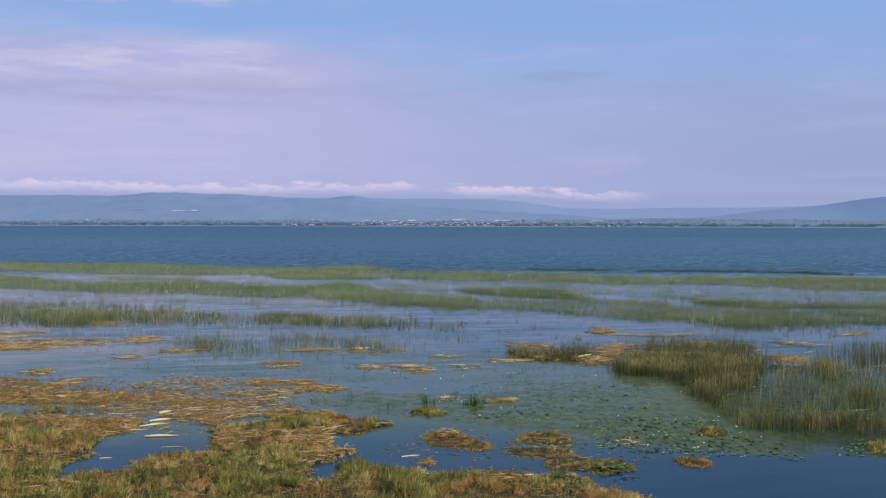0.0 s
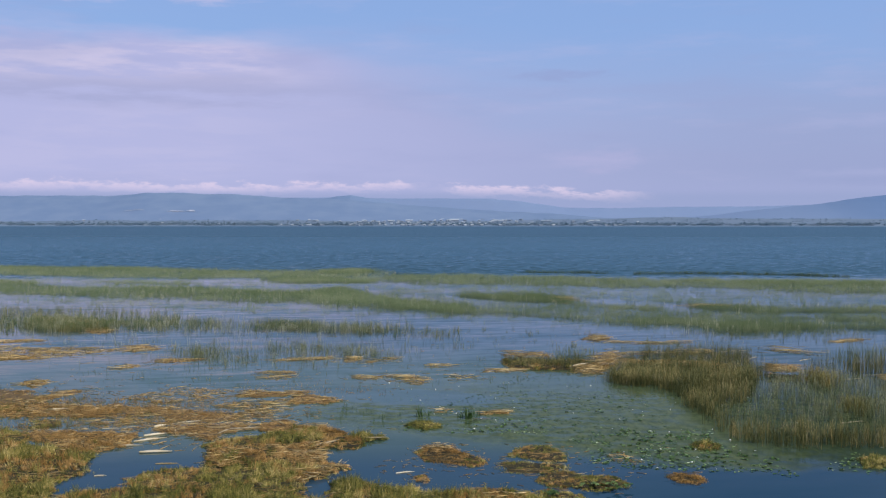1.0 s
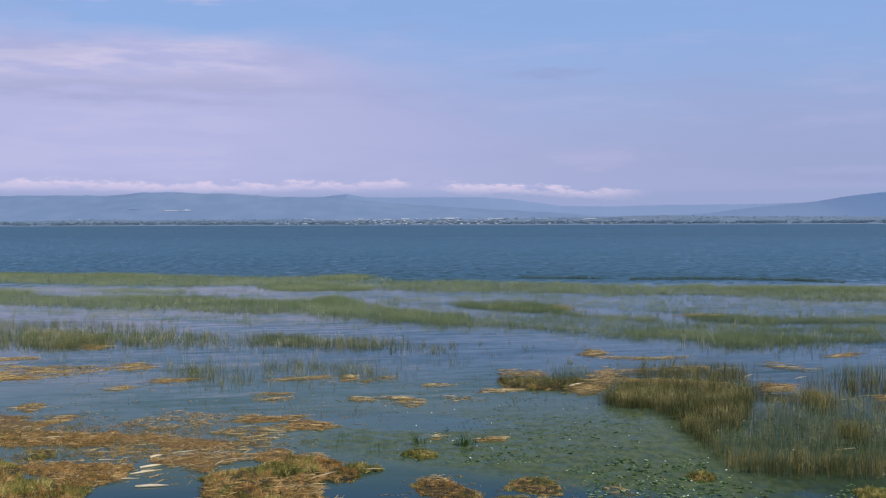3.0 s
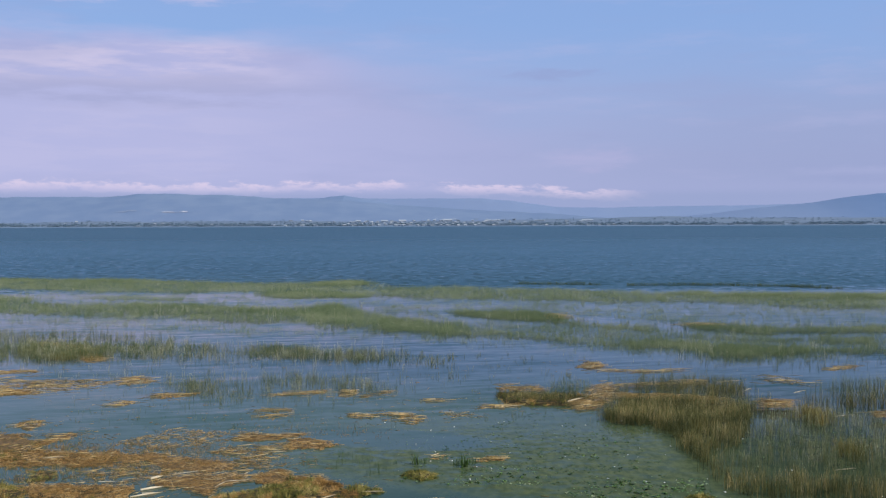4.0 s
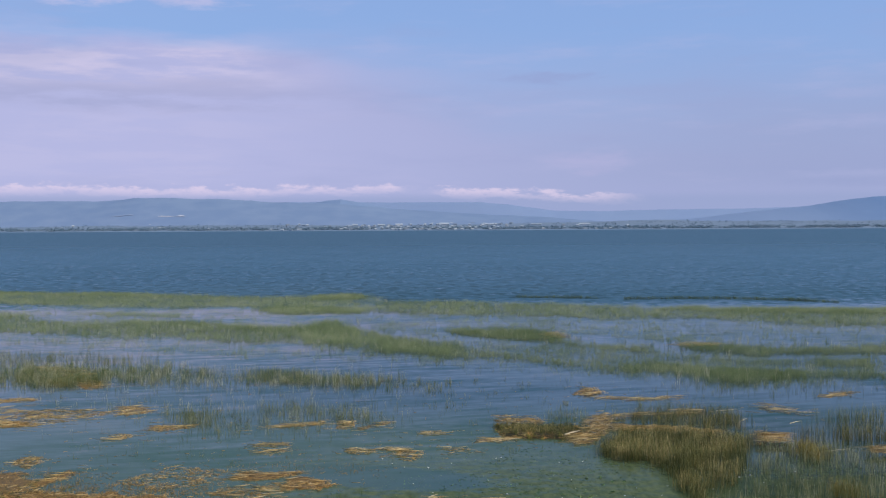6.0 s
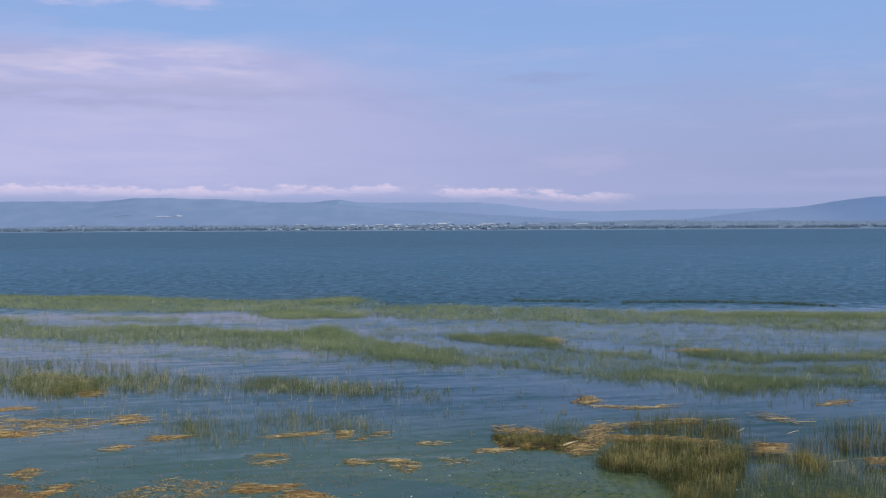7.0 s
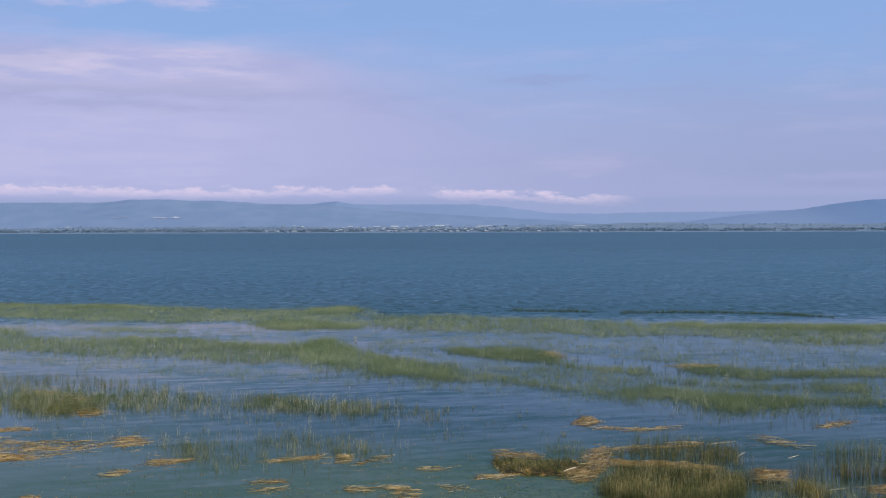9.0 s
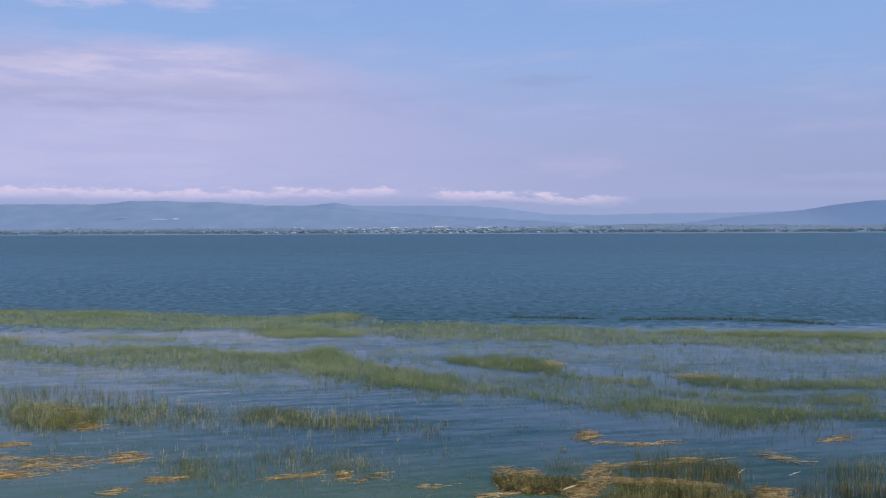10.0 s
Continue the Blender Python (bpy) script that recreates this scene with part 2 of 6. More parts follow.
    swell.inputs["Scale"].default_value, swell.inputs["Detail"].default_value = 1.0, 2.0
    swell = n.add("ShaderNodeVectorMath", swell.outputs["Color"], (0.5, 0.5, 0.5), operation="SUBTRACT")
    nrm = times(plus(slopes(0.9, 2.6, 1.0), times(swell, 1.35)), calm)
    lake = plus(times(slopes(0.85, 1.15, 2.0), 0.45), times(slopes(0.35, 0.18, 3.0), 0.1))
    chop = n.noise(n.xyz(n.m("MULTIPLY", x, 0.42), n.m("MULTIPLY", y, 0.26), 8.0), 1.0, 2.5, 0.6)
    facing = n.m("MULTIPLY", n.m("MULTIPLY", n.ramp(chop, 0.5, 0.7), wind), n.m("MULTIPLY", n.ramp(x, -70.0, 50.0, 1.7, 0.85), n.ramp(y, 170.0, 420.0, -0.36, -0.05)))
    nrm = plus(nrm, times(lake, n.m("MULTIPLY", n.m("MULTIPLY", wind, n.ramp(y, 260.0, 900.0, 1.0, 0.55)), n.ramp(gust, 0.3, 0.7, 0.6, 1.3))))
    bias = n.xyz(0.0, n.m("ADD", n.m("ADD", n.m("MULTIPLY", wind, -0.14), facing), n.m("MULTIPLY", calm, n.ramp(y, 60.0, 100.0, -0.4, -0.27))), 1.0)
    nrm = n.add("ShaderNodeVectorMath", plus(n.add("ShaderNodeVectorMath", nrm, (1.0, 1.0, 0.0), operation="MULTIPLY"), bias), operation="NORMALIZE")
    n.put(b.inputs["Normal"], nrm)
    n.add("ShaderNodeOutputMaterial", b.outputs[0], out=None)
    return mat


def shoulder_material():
    """Far slope with haze painted into its colour: thick and pale westward, thinner eastward."""
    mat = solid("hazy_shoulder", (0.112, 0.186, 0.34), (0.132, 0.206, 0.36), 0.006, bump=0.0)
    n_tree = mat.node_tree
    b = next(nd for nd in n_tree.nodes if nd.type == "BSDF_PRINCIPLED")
    thin_haze = b.inputs["Base Color"].links[0].from_socket
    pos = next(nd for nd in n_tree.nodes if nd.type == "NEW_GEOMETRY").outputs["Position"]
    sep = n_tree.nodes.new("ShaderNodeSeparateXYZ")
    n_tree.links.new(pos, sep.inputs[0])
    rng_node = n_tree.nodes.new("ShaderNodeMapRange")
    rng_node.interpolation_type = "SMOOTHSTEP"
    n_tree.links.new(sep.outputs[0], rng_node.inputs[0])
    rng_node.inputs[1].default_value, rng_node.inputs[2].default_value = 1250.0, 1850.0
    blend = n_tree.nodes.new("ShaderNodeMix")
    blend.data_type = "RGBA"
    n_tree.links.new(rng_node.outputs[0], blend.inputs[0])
    # thick haze tone of the western foot
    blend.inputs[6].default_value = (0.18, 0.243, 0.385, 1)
    n_tree.links.new(thin_haze, blend.inputs[7])
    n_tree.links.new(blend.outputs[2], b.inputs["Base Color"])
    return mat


WATER = water_material()
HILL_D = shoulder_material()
REED_FAR = plant("green_reed_far", [(0.088, 0.128, 0.064), (0.137, 0.186, 0.098), (0.192, 0.238, 0.138), (0.32, 0.345, 0.245)], patch=0.11, tuft_tone=2.2)
REED_IN = plant("dark_green_reed", [(0.066, 0.1, 0.05), (0.105, 0.146, 0.074), (0.152, 0.192, 0.106), (0.27, 0.29, 0.2)], patch=0.13, tuft_tone=2.4)
REED_LINE = plant("blue_green_reed", [(0.045, 0.08, 0.05), (0.075, 0.115, 0.065), (0.11, 0.15, 0.085)], patch=0.15, tuft_tone=2.0)
REED_MID = plant("green_reed", [(0.07, 0.1, 0.044), (0.13, 0.157, 0.07), (0.225, 0.232, 0.118), (0.47, 0.45, 0.3)], patch=0.25, tuft_tone=3.0)
REED_NEAR = plant("bulrush", [(0.026, 0.038, 0.015), (0.09, 0.103, 0.038), (0.205, 0.18, 0.068), (0.47, 0.37, 0.18)], patch=0.6, tuft_tone=3.5)
PALE_REED = plant("pale_bulrush", [(0.2, 0.19, 0.08), (0.36, 0.31, 0.15), (0.55, 0.46, 0.27)], patch=0.8)
GREY_REED = plant("bleached_reed", [(0.3, 0.31, 0.2), (0.42, 0.42, 0.31), (0.55, 0.54, 0.43)], patch=0.3)
GOLD = plant("golden_reed", [(0.07, 0.075, 0.022), (0.17, 0.15, 0.04), (0.34, 0.25, 0.08)], patch=0.6)
STRAW = plant("straw", [(0.23, 0.13, 0.05), (0.46, 0.29, 0.115), (0.64, 0.45, 0.21), (0.84, 0.69, 0.44)], rough=0.7, patch=0.9)
RUST = plant("rusty_litter", [(0.2, 0.11, 0.04), (0.42, 0.245, 0.088), (0.6, 0.39, 0.16), (0.76, 0.57, 0.32)], rough=0.8, patch=0.8)
GRASS = plant("marsh_grass", [(0.026, 0.036, 0.009), (0.112, 0.118, 0.028), (0.262, 0.226, 0.06), (0.66, 0.53, 0.235)], patch=0.9, tuft_tone=4.5, single=0.52)
GRASS_RED = plant("rusty_grass", [(0.075, 0.044, 0.014), (0.25, 0.145, 0.044), (0.41, 0.24, 0.085), (0.64, 0.45, 0.21)], patch=0.9, tuft_tone=4.0, single=0.52)
LUSH = plant("lush_grass", [(0.04, 0.078, 0.028), (0.072, 0.12, 0.042), (0.125, 0.168, 0.062)], rough=0.55)
DARK_LEAF = plant("dark_green_leaf", [(0.02, 0.05, 0.015), (0.05, 0.1, 0.025), (0.09, 0.15, 0.04)], rough=0.45)
# the palest tone puts sun glints on green leaves into the colour
LEAF = plant("glinting_leaf", [(0.07, 0.15, 0.04), (0.15, 0.26, 0.075), (0.29, 0.4, 0.15), (0.8, 0.82, 0.55)], rough=0.5, spec=0.2)
PALE = plant("bleached_stalk", [(0.5, 0.38, 0.22), (0.74, 0.63, 0.46), (0.92, 0.87, 0.76)], rough=0.6, patch=3.0)
BRIGHT = plant("bright_straw", [(0.45, 0.285, 0.11), (0.67, 0.48, 0.215), (0.86, 0.73, 0.485)], rough=0.6, patch=1.5)
# white of the flecks that imitate glints on floating leaves
WHITE = plant("white_glint", [(0.72, 0.74, 0.7), (0.85, 0.86, 0.82)], rough=0.5)
WEED = plant("floating_weed", [(0.09, 0.14, 0.075), (0.14, 0.19, 0.1), (0.2, 0.25, 0.13)], rough=0.9, patch=0.4, spec=0.0)
PEAT = solid("wet_peat", (0.016, 0.014, 0.007), (0.062, 0.047, 0.02), 1.2, rough=0.9, bump=0.6, bump_scale=14.0)
SODDEN = solid("sodden_litter", (0.05, 0.042, 0.024), (0.21, 0.125, 0.05), 4.5, rough=0.8, bump=0.9, bump_scale=25.0)
BED = solid("lake_bed", (0.08, 0.1, 0.06), (0.12, 0.12, 0.07), 0.05)
# far hills and scars: distance haze is mixed into these base colours
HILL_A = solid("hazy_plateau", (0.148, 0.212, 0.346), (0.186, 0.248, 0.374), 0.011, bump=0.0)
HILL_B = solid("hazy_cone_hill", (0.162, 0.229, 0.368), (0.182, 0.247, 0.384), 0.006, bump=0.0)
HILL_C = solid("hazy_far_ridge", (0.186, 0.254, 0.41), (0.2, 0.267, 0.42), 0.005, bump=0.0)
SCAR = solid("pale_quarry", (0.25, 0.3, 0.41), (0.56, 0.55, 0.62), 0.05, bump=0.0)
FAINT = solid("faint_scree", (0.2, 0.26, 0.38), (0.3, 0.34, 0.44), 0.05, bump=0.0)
# far shore: blue haze is painted into plain, beach, trees and houses
PLAIN = solid("hazy_plain", (0.135, 0.185, 0.265), (0.165, 0.212, 0.285), 0.012, bump=0.0)
BEACH = solid("hazy_beach", (0.165, 0.225, 0.315), (0.2, 0.26, 0.345), 0.02, bump=0.0)
WOOD = plant("hazy_trees", [(0.112, 0.187, 0.262), (0.145, 0.218, 0.292), (0.19, 0.26, 0.328)], rough=0.9, patch=0.01, spec=0.1)
WALL = solid("hazy_plaster", (0.2, 0.257, 0.335), (0.28, 0.325, 0.4), 0.02, bump=0.0)
ROOF_W = solid("hazy_white_roof", (0.3, 0.35, 0.42), (0.5, 0.53, 0.58), 0.02, rough=0.4, bump=0.0)
ROOF_R = solid("hazy_roof", (0.155, 0.205, 0.27), (0.21, 0.245, 0.3), 0.02, bump=0.0)


# ---- builders ----
rng = np.random.default_rng(7)


def value_noise(x, y, seed=0):
    xi, yi = np.floor(x), np.floor(y)
    fx, fy = x - xi, y - yi
    fx, fy = fx * fx * (3 - 2 * fx), fy * fy * (3 - 2 * fy)

    def h(a, b):
        v = np.sin(a * 127.1 + b * 311.7 + seed * 74.7) * 43758.5453
        return v - np.floor(v)

    return (h(xi, yi) * (1 - fx) + h(xi + 1, yi) * fx) * (1 - fy) + (h(xi, yi + 1) * (1 - fx) + h(xi + 1, yi + 1) * fx) * fy


def fractal(x, y, seed=0):
    return 0.55 * value_noise(x, y, seed) + 0.3 * value_noise(x * 2.1, y * 2.1, seed + 1) + 0.15 * value_noise(x * 4.3, y * 4.3, seed + 2)


def within(poly, x, y):
    inside = np.zeros(len(x), bool)
    for (ax, ay), (bx, by) in zip(poly, poly[1:] + poly[:1]):
        if ay != by:
            inside ^= ((ay > y) != (by > y)) & (x < (bx - ax) * (y - ay) / (by - ay) + ax)
    return inside


def edge_distance(poly, x, y):
    best = np.full(len(x), 1e9)
    for (ax, ay), (bx, by) in zip(poly, poly[1:] + poly[:1]):
        dx, dy = bx - ax, by - ay
        k = np.clip(((x - ax) * dx + (y - ay) * dy) / (dx * dx + dy * dy + 1e-9), 0, 1)
        best = np.minimum(best, np.hypot(x - ax - k * dx, y - ay - k * dy))
    return best


def scatter(poly, density, ragged=0.5, wave=0.6, gaps=0.0, gap_size=1.5, thin=0.03):
    """Random places inside an outline whose edge is frayed; gaps: the share of the area left thin."""
    p = np.array(poly)
    lo, hi = p.min(0) - ragged, p.max(0) + ragged
    count = int(density * (hi[0] - lo[0]) * (hi[1] - lo[1]))
    x, y = rng.uniform(lo[0], hi[0], count), rng.uniform(lo[1], hi[1], count)
    dx = (fractal(x / wave, y / wave, 3) - 0.5) * 2 * ragged
    dy = (fractal(x / wave, y / wave, 9) - 0.5) * 2 * ragged
    keep = within(poly, x + dx, y + dy)
    if gaps:
        f = 0.62 * fractal(x / gap_size / 2.4, y / gap_size, 17) + 0.38 * fractal(x / gap_size / 0.5, y / gap_size / 0.4, 23)
        keep &= rng.uniform(0, 1, count) < np.clip((f - gaps * 0.75) * 5 + 0.5, thin, 1)
    return x[keep], y[keep]


def mesh_from(name, verts, tris, material):
    me = bpy.data.meshes.new(name)
    me.vertices.add(len(verts))
    me.vertices.foreach_set("co", verts.astype(np.float32).ravel())
    me.loops.add(tris.size)
    me.loops.foreach_set("vertex_index", tris.astype(np.int32).ravel())
    me.polygons.add(len(tris))
    me.polygons.foreach_set("loop_start", np.arange(0, tris.size, 3, dtype=np.int32))
    me.polygons.foreach_set("loop_total", np.full(len(tris), 3, dtype=np.int32))
    me.update(calc_edges=True)
    me.materials.append(material)
    return me


def stalks(x, y, z, height, radius, lean=0.12, bend=0.1, simple=False):
    """Verts and triangles of many three-sided tapered stems, with one bend each unless simple."""
    n = len(x)
    base = np.stack([x, y, z], 1)
    way = rng.uniform(0, 2 * np.pi, n)
    tilt = np.abs(rng.normal(0, lean, n))
    sag = rng.uniform(0, bend, n)
    flat = np.stack([np.cos(way), np.sin(way)], 1)
    mid = base.copy()
    mid[:, :2] += flat * (tilt * height * 0.55)[:, None]
    mid[:, 2] += height * 0.58
    tip = base.copy()
    tip[:, :2] += flat * ((tilt + sag) * height * 1.05)[:, None]
    tip[:, 2] += height * np.sqrt(np.maximum(1 - (tilt + sag) ** 2, 0.15))
    turn = rng.uniform(0, 2 * np.pi, n)
    if simple:
        v = np.empty((n, 4, 3))
        for k in range(3):
            a = turn + k * 2 * np.pi / 3
            v[:, k] = base + np.stack([np.cos(a) * radius, np.sin(a) * radius, np.zeros(n)], 1)
        v[:, 3] = tip
        one = np.array([(0, 1, 3), (1, 2, 3), (2, 0, 3)])
        return v.reshape(-1, 3), (one[None] + (np.arange(n) * 4)[:, None, None]).reshape(-1, 3)
    v = np.empty((n, 7, 3))
    for k in range(3):
        a = turn + k * 2 * np.pi / 3
        ring = np.stack([np.cos(a) * radius, np.sin(a) * radius, np.zeros(n)], 1)
        v[:, k] = base + ring
        v[:, 3 + k] = mid + ring * 0.75
    v[:, 6] = tip
    one = np.array([(0, 1, 4), (0, 4, 3), (1, 2, 5), (1, 5, 4), (2, 0, 3), (2, 3, 5), (3, 4, 6), (4, 5, 6), (5, 3, 6)])
    tris = (one[None] + (np.arange(n) * 7)[:, None, None]).reshape(-1, 3)
    return v.reshape(-1, 3), tris


def sticks(x, y, z, length, radius, heading, rise):
    """Verts and triangles of many lying stalks, three-sided and tapered."""
    n = len(x)
    c = np.stack([x, y, z], 1)
    d = np.stack([np.cos(heading) * np.cos(rise), np.sin(heading) * np.cos(rise), np.sin(rise)], 1) * (length / 2)[:, None]
    side = np.stack([-np.sin(heading), np.cos(heading), np.zeros(n)], 1)
    up = np.array([0, 0, 1.0])
    v = np.empty((n, 9, 3))
    sag = rng.normal(0, 0.04, n) * length
    for k in range(3):
        a = k * 2 * np.pi / 3
        ring = side * (math.cos(a) * radius)[:, None] + up * (math.sin(a) * radius)[:, None]
        v[:, k] = c - d + ring
        v[:, 3 + k] = c + side * sag[:, None] + ring
        v[:, 6 + k] = c + d + ring * 0.5
    one = []
    for s in (0, 3):
        for k in range(3):
            a, b = s + k, s + (k + 1) % 3
            one += [(a, b, b + 3), (a, b + 3, a + 3)]
    one += [(0, 2, 1), (6, 7, 8)]
    tris = (np.array(one)[None] + (np.arange(n) * 9)[:, None, None]).reshape(-1, 3)
    return v.reshape(-1, 3), tris


def reed_bed(name, poly, density, height, radius, material, label, ragged=0.8, wave=1.5, gaps=0.25, gap_size=2.5, lean=0.1, kind="stuff", fringe=0.34, soft=None):
    per, wide = (6, 0.32) if material in (REED_FAR, REED_IN) else (3, 0.14)
    x, y = scatter(poly, density / per, ragged, wave, gaps, gap_size, 0.16)
    soft = soft or ragged * 1.6
    rim = np.where(within(poly, x, y), edge_distance(poly, x, y), 0)
    pick = rng.uniform(0, 1, len(x)) < np.clip(rim / soft, 0.22, 1)
    x, y = x[pick], y[pick]
    if fringe:
        x2, y2 = scatter(poly, density * fringe / per, ragged * 3.2, wave * 1.3, 0.35, gap_size, 0.2)
        x, y = np.concatenate([x, x2]), np.concatenate([y, y2])
    # each place grows a tuft of its own size and height
    count = np.maximum(1, rng.gamma(1.6, per / 1.6, len(x)).astype(int))
    own = np.repeat(rng.uniform(0.72, 1.25, len(x)), count)
    x = np.repeat(x, count) + rng.normal(0, wide, count.sum())
    y = np.repeat(y, count) + rng.normal(0, wide * 2, count.sum())
    f = (0.65 + 0.6 * fractal(x / 3, y / 3, 31)) * own
    hgt = height * f * rng.uniform(0.65, 1.12, len(x))
    v, t = stalks(x, y, np.full(len(x), -0.05), hgt, radius * rng.uniform(0.7, 1.2, len(x)), lean, 0.12, simple=material in (REED_FAR, REED_IN))
    return tagged(new(name, mesh_from(name, v, t, material)), label, "reeds", "reed beds", kind)


def part(name, me, parent, label="", kind=""):
    ob = new(name, me)
    ob.parent = parent
    if kind:
        ob["kind"] = kind
    if label:
        ob["label"] = label
    return ob


def hummock(name, poly, height, material, ragged=0.35, cell=0.12):
    """A low floating mat of peat and roots whose rim dips under the water."""
    p = np.array(poly)
    lo, hi = p.min(0) - 0.5, p.max(0) + 0.5
    nx, ny = int((hi[0] - lo[0]) / cell) + 2, int((hi[1] - lo[1]) / cell) + 2
    gx, gy = np.meshgrid(np.linspace(lo[0], hi[0], nx), np.linspace(lo[1], hi[1], ny), indexing="ij")
    x, y = gx.ravel(), gy.ravel()
    sx, sy = x + (fractal(x / 0.7, y / 0.7, 3) - 0.5) * 2 * ragged, y + (fractal(x / 0.7, y / 0.7, 9) - 0.5) * 2 * ragged
    d = edge_distance(poly, sx, sy) * np.where(within(poly, sx, sy), 1, -1) - 0.22
    z = np.clip(d * 0.5, -0.25, height) + (fractal(x / 0.5, y / 0.5, 21) - 0.5) * height * 0.9 * np.clip(d * 2, 0, 1)
    v = np.stack([x, y, z], 1)
    idx = np.arange(nx * ny).reshape(nx, ny)
    a, b, c, e = idx[:-1, :-1].ravel(), idx[1:, :-1].ravel(), idx[1:, 1:].ravel(), idx[:-1, 1:].ravel()
    keep = np.maximum.reduce([z[a], z[b], z[c], z[e]]) > -0.06
    a, b, c, e = a[keep], b[keep], c[keep], e[keep]
    tris = np.concatenate([np.stack([a, b, c], 1), np.stack([a, c, e], 1)])
    used, inv = np.unique(tris, return_inverse=True)
    me = mesh_from(name, v[used], inv.reshape(tris.shape), material)
    return me, (lambda qx, qy: np.clip(np.where(within(poly, qx, qy), edge_distance(poly, qx, qy), 0) * 0.5, 0, height) * 0.7)


def area_of(poly):
    return abs(sum(a[0] * b[1] - a[1] * b[0] for a, b in zip(poly, poly[1:] + poly[:1]))) / 2


def grass_mat(poly, label, tall=0.33, density=360, red=0.36, straw=7.0, height=0.09, gaps=0.2, ragged=0.6):
    """A floating mat: peat, living grass, rusty dead grass and strewn straw."""
    root = tagged(new("grass_mat"), label, "marsh grass", "floating mats", "thing")
    me, rise = hummock("peat", poly, height, PEAT, ragged)
    part("peat", me, root)
    for nm, mt, share, sign in (("grass", GRASS, 1 - red, 1.0), ("dead_grass", GRASS_RED, red, -1.0)):
        # tufts first, then the blades of each tuft
        cx, cy = scatter(poly, density * share * 0.105, ragged, 0.7)
        patch = (fractal(cx / 1.3, cy / 1.9, 5) - 0.55 + 0.2 * red) * sign
        pick = rng.uniform(0, 1, len(cx)) < np.clip(0.68 - patch * 7.0, 0.08, 1)
        cx, cy, patch = cx[pick], cy[pick], patch[pick]
        per = rng.integers(10, 32, len(cx))
        size = rng.uniform(0.4, 1.4, len(cx)) * (0.22 + 1.5 * fractal(cx / 0.7, cy / 0.7, 45))
        x = np.repeat(cx, per) + rng.normal(0, 0.055, per.sum())
        y = np.repeat(cy, per) + rng.normal(0, 0.055, per.sum())
        hgt = tall * np.repeat(size, per) * rng.uniform(0.55, 1.15, len(x)) * (1.0 if nm == "grass" else 0.8)
        hgt = hgt * np.clip(0.35 + np.where(within(poly, x, y), edge_distance(poly, x, y), 0) * 1.1, 0.35, 1.0)
        v, t = stalks(x, y, rise(x, y) - 0.02, hgt, rng.uniform(0.011, 0.024, len(x)), 0.42, 0.55, simple=True)
        part(nm, mesh_from(nm, v, t, mt), root, kind="stuff", label="rusty dead grass" if nm == "dead_grass" else "green and yellow grass blades")
    x, y = scatter(poly, density * (0.75 if area_of(poly) < 12 else 0.32), ragged, 0.7)
    v, t = stalks(x, y, rise(x, y) - 0.02, tall * rng.uniform(0.2, 0.5, len(x)), rng.uniform(0.013, 0.026, len(x)), 0.5, 0.5, simple=True)
    part("short_grass", mesh_from("short_grass", v, t, GRASS_RED if red > 0.5 else GRASS), root, "short grass close to the peat", "stuff")
    x, y = scatter(poly, straw, ragged, 0.7, 0.3 + 0.5 * gaps, 1.2)
    if len(x):
        v, t = sticks(x, y, rise(x, y) + rng.uniform(0.02, 0.12, len(x)), rng.uniform(0.15, 0.6, len(x)), rng.uniform(0.005, 0.01, len(x)), rng.normal(0.1, 0.7, len(x)), rng.normal(0, 0.08, len(x)))
        part("straw", mesh_from("straw", v, t, STRAW), root, "strewn pale straw", "stuff")
    return root


ONE_STALK = []
for _ in range(6):
    v_, t_ = sticks(np.zeros(1), np.zeros(1), np.zeros(1), np.ones(1), np.array([rng.uniform(0.012, 0.024)]), np.zeros(1), np.zeros(1))
    ONE_STALK.append(mesh_from("stalk", v_, t_, BRIGHT))


def single_stalks(root, poly, count, thick, heading, spread, long, base=0.0):
    """The long pale stalks on top of a raft, each a piece of its own."""
    x, y = scatter(poly, count / max(area_of(poly), 0.5) * 2.2, 0.5, 0.9, 0.35, 0.8)
    for px, py in list(zip(x.tolist(), y.tolist()))[:count]:
        ob = part("stalk", random.choice(ONE_STALK), root)
        size = long * random.uniform(0.5, 1.25)
        ob.matrix_basis = pose(px, py, 0.02 + base + random.uniform(0.3, 1.0) * thick, 0, random.gauss(0, 2), math.degrees(random.gauss(heading, spread))) @ Matrix.Diagonal((size, 1, 1, 1))


def stray_straw(root, poly, count, long):
    """Loose stalks that have drifted off round a raft."""
    p = np.array(poly)
    mid, half = (p.min(0) + p.max(0)) / 2, (p.max(0) - p.min(0)) / 2
    x, y = mid[0] + rng.normal(0, 0.75, count) * (half[0] + 0.5), mid[1] + rng.normal(0, 0.75, count) * (half[1] + 0.4)
    v, t = sticks(x, y, np.full(count, 0.012), rng.uniform(0.15, 0.8, count) * long, rng.uniform(0.004, 0.01, count), rng.normal(0.1, 0.6, count), rng.normal(0, 0.02, count))
    part("stray_straw", mesh_from("stray_straw", v, t, STRAW), root, "loose pale stalks adrift", "stuff")


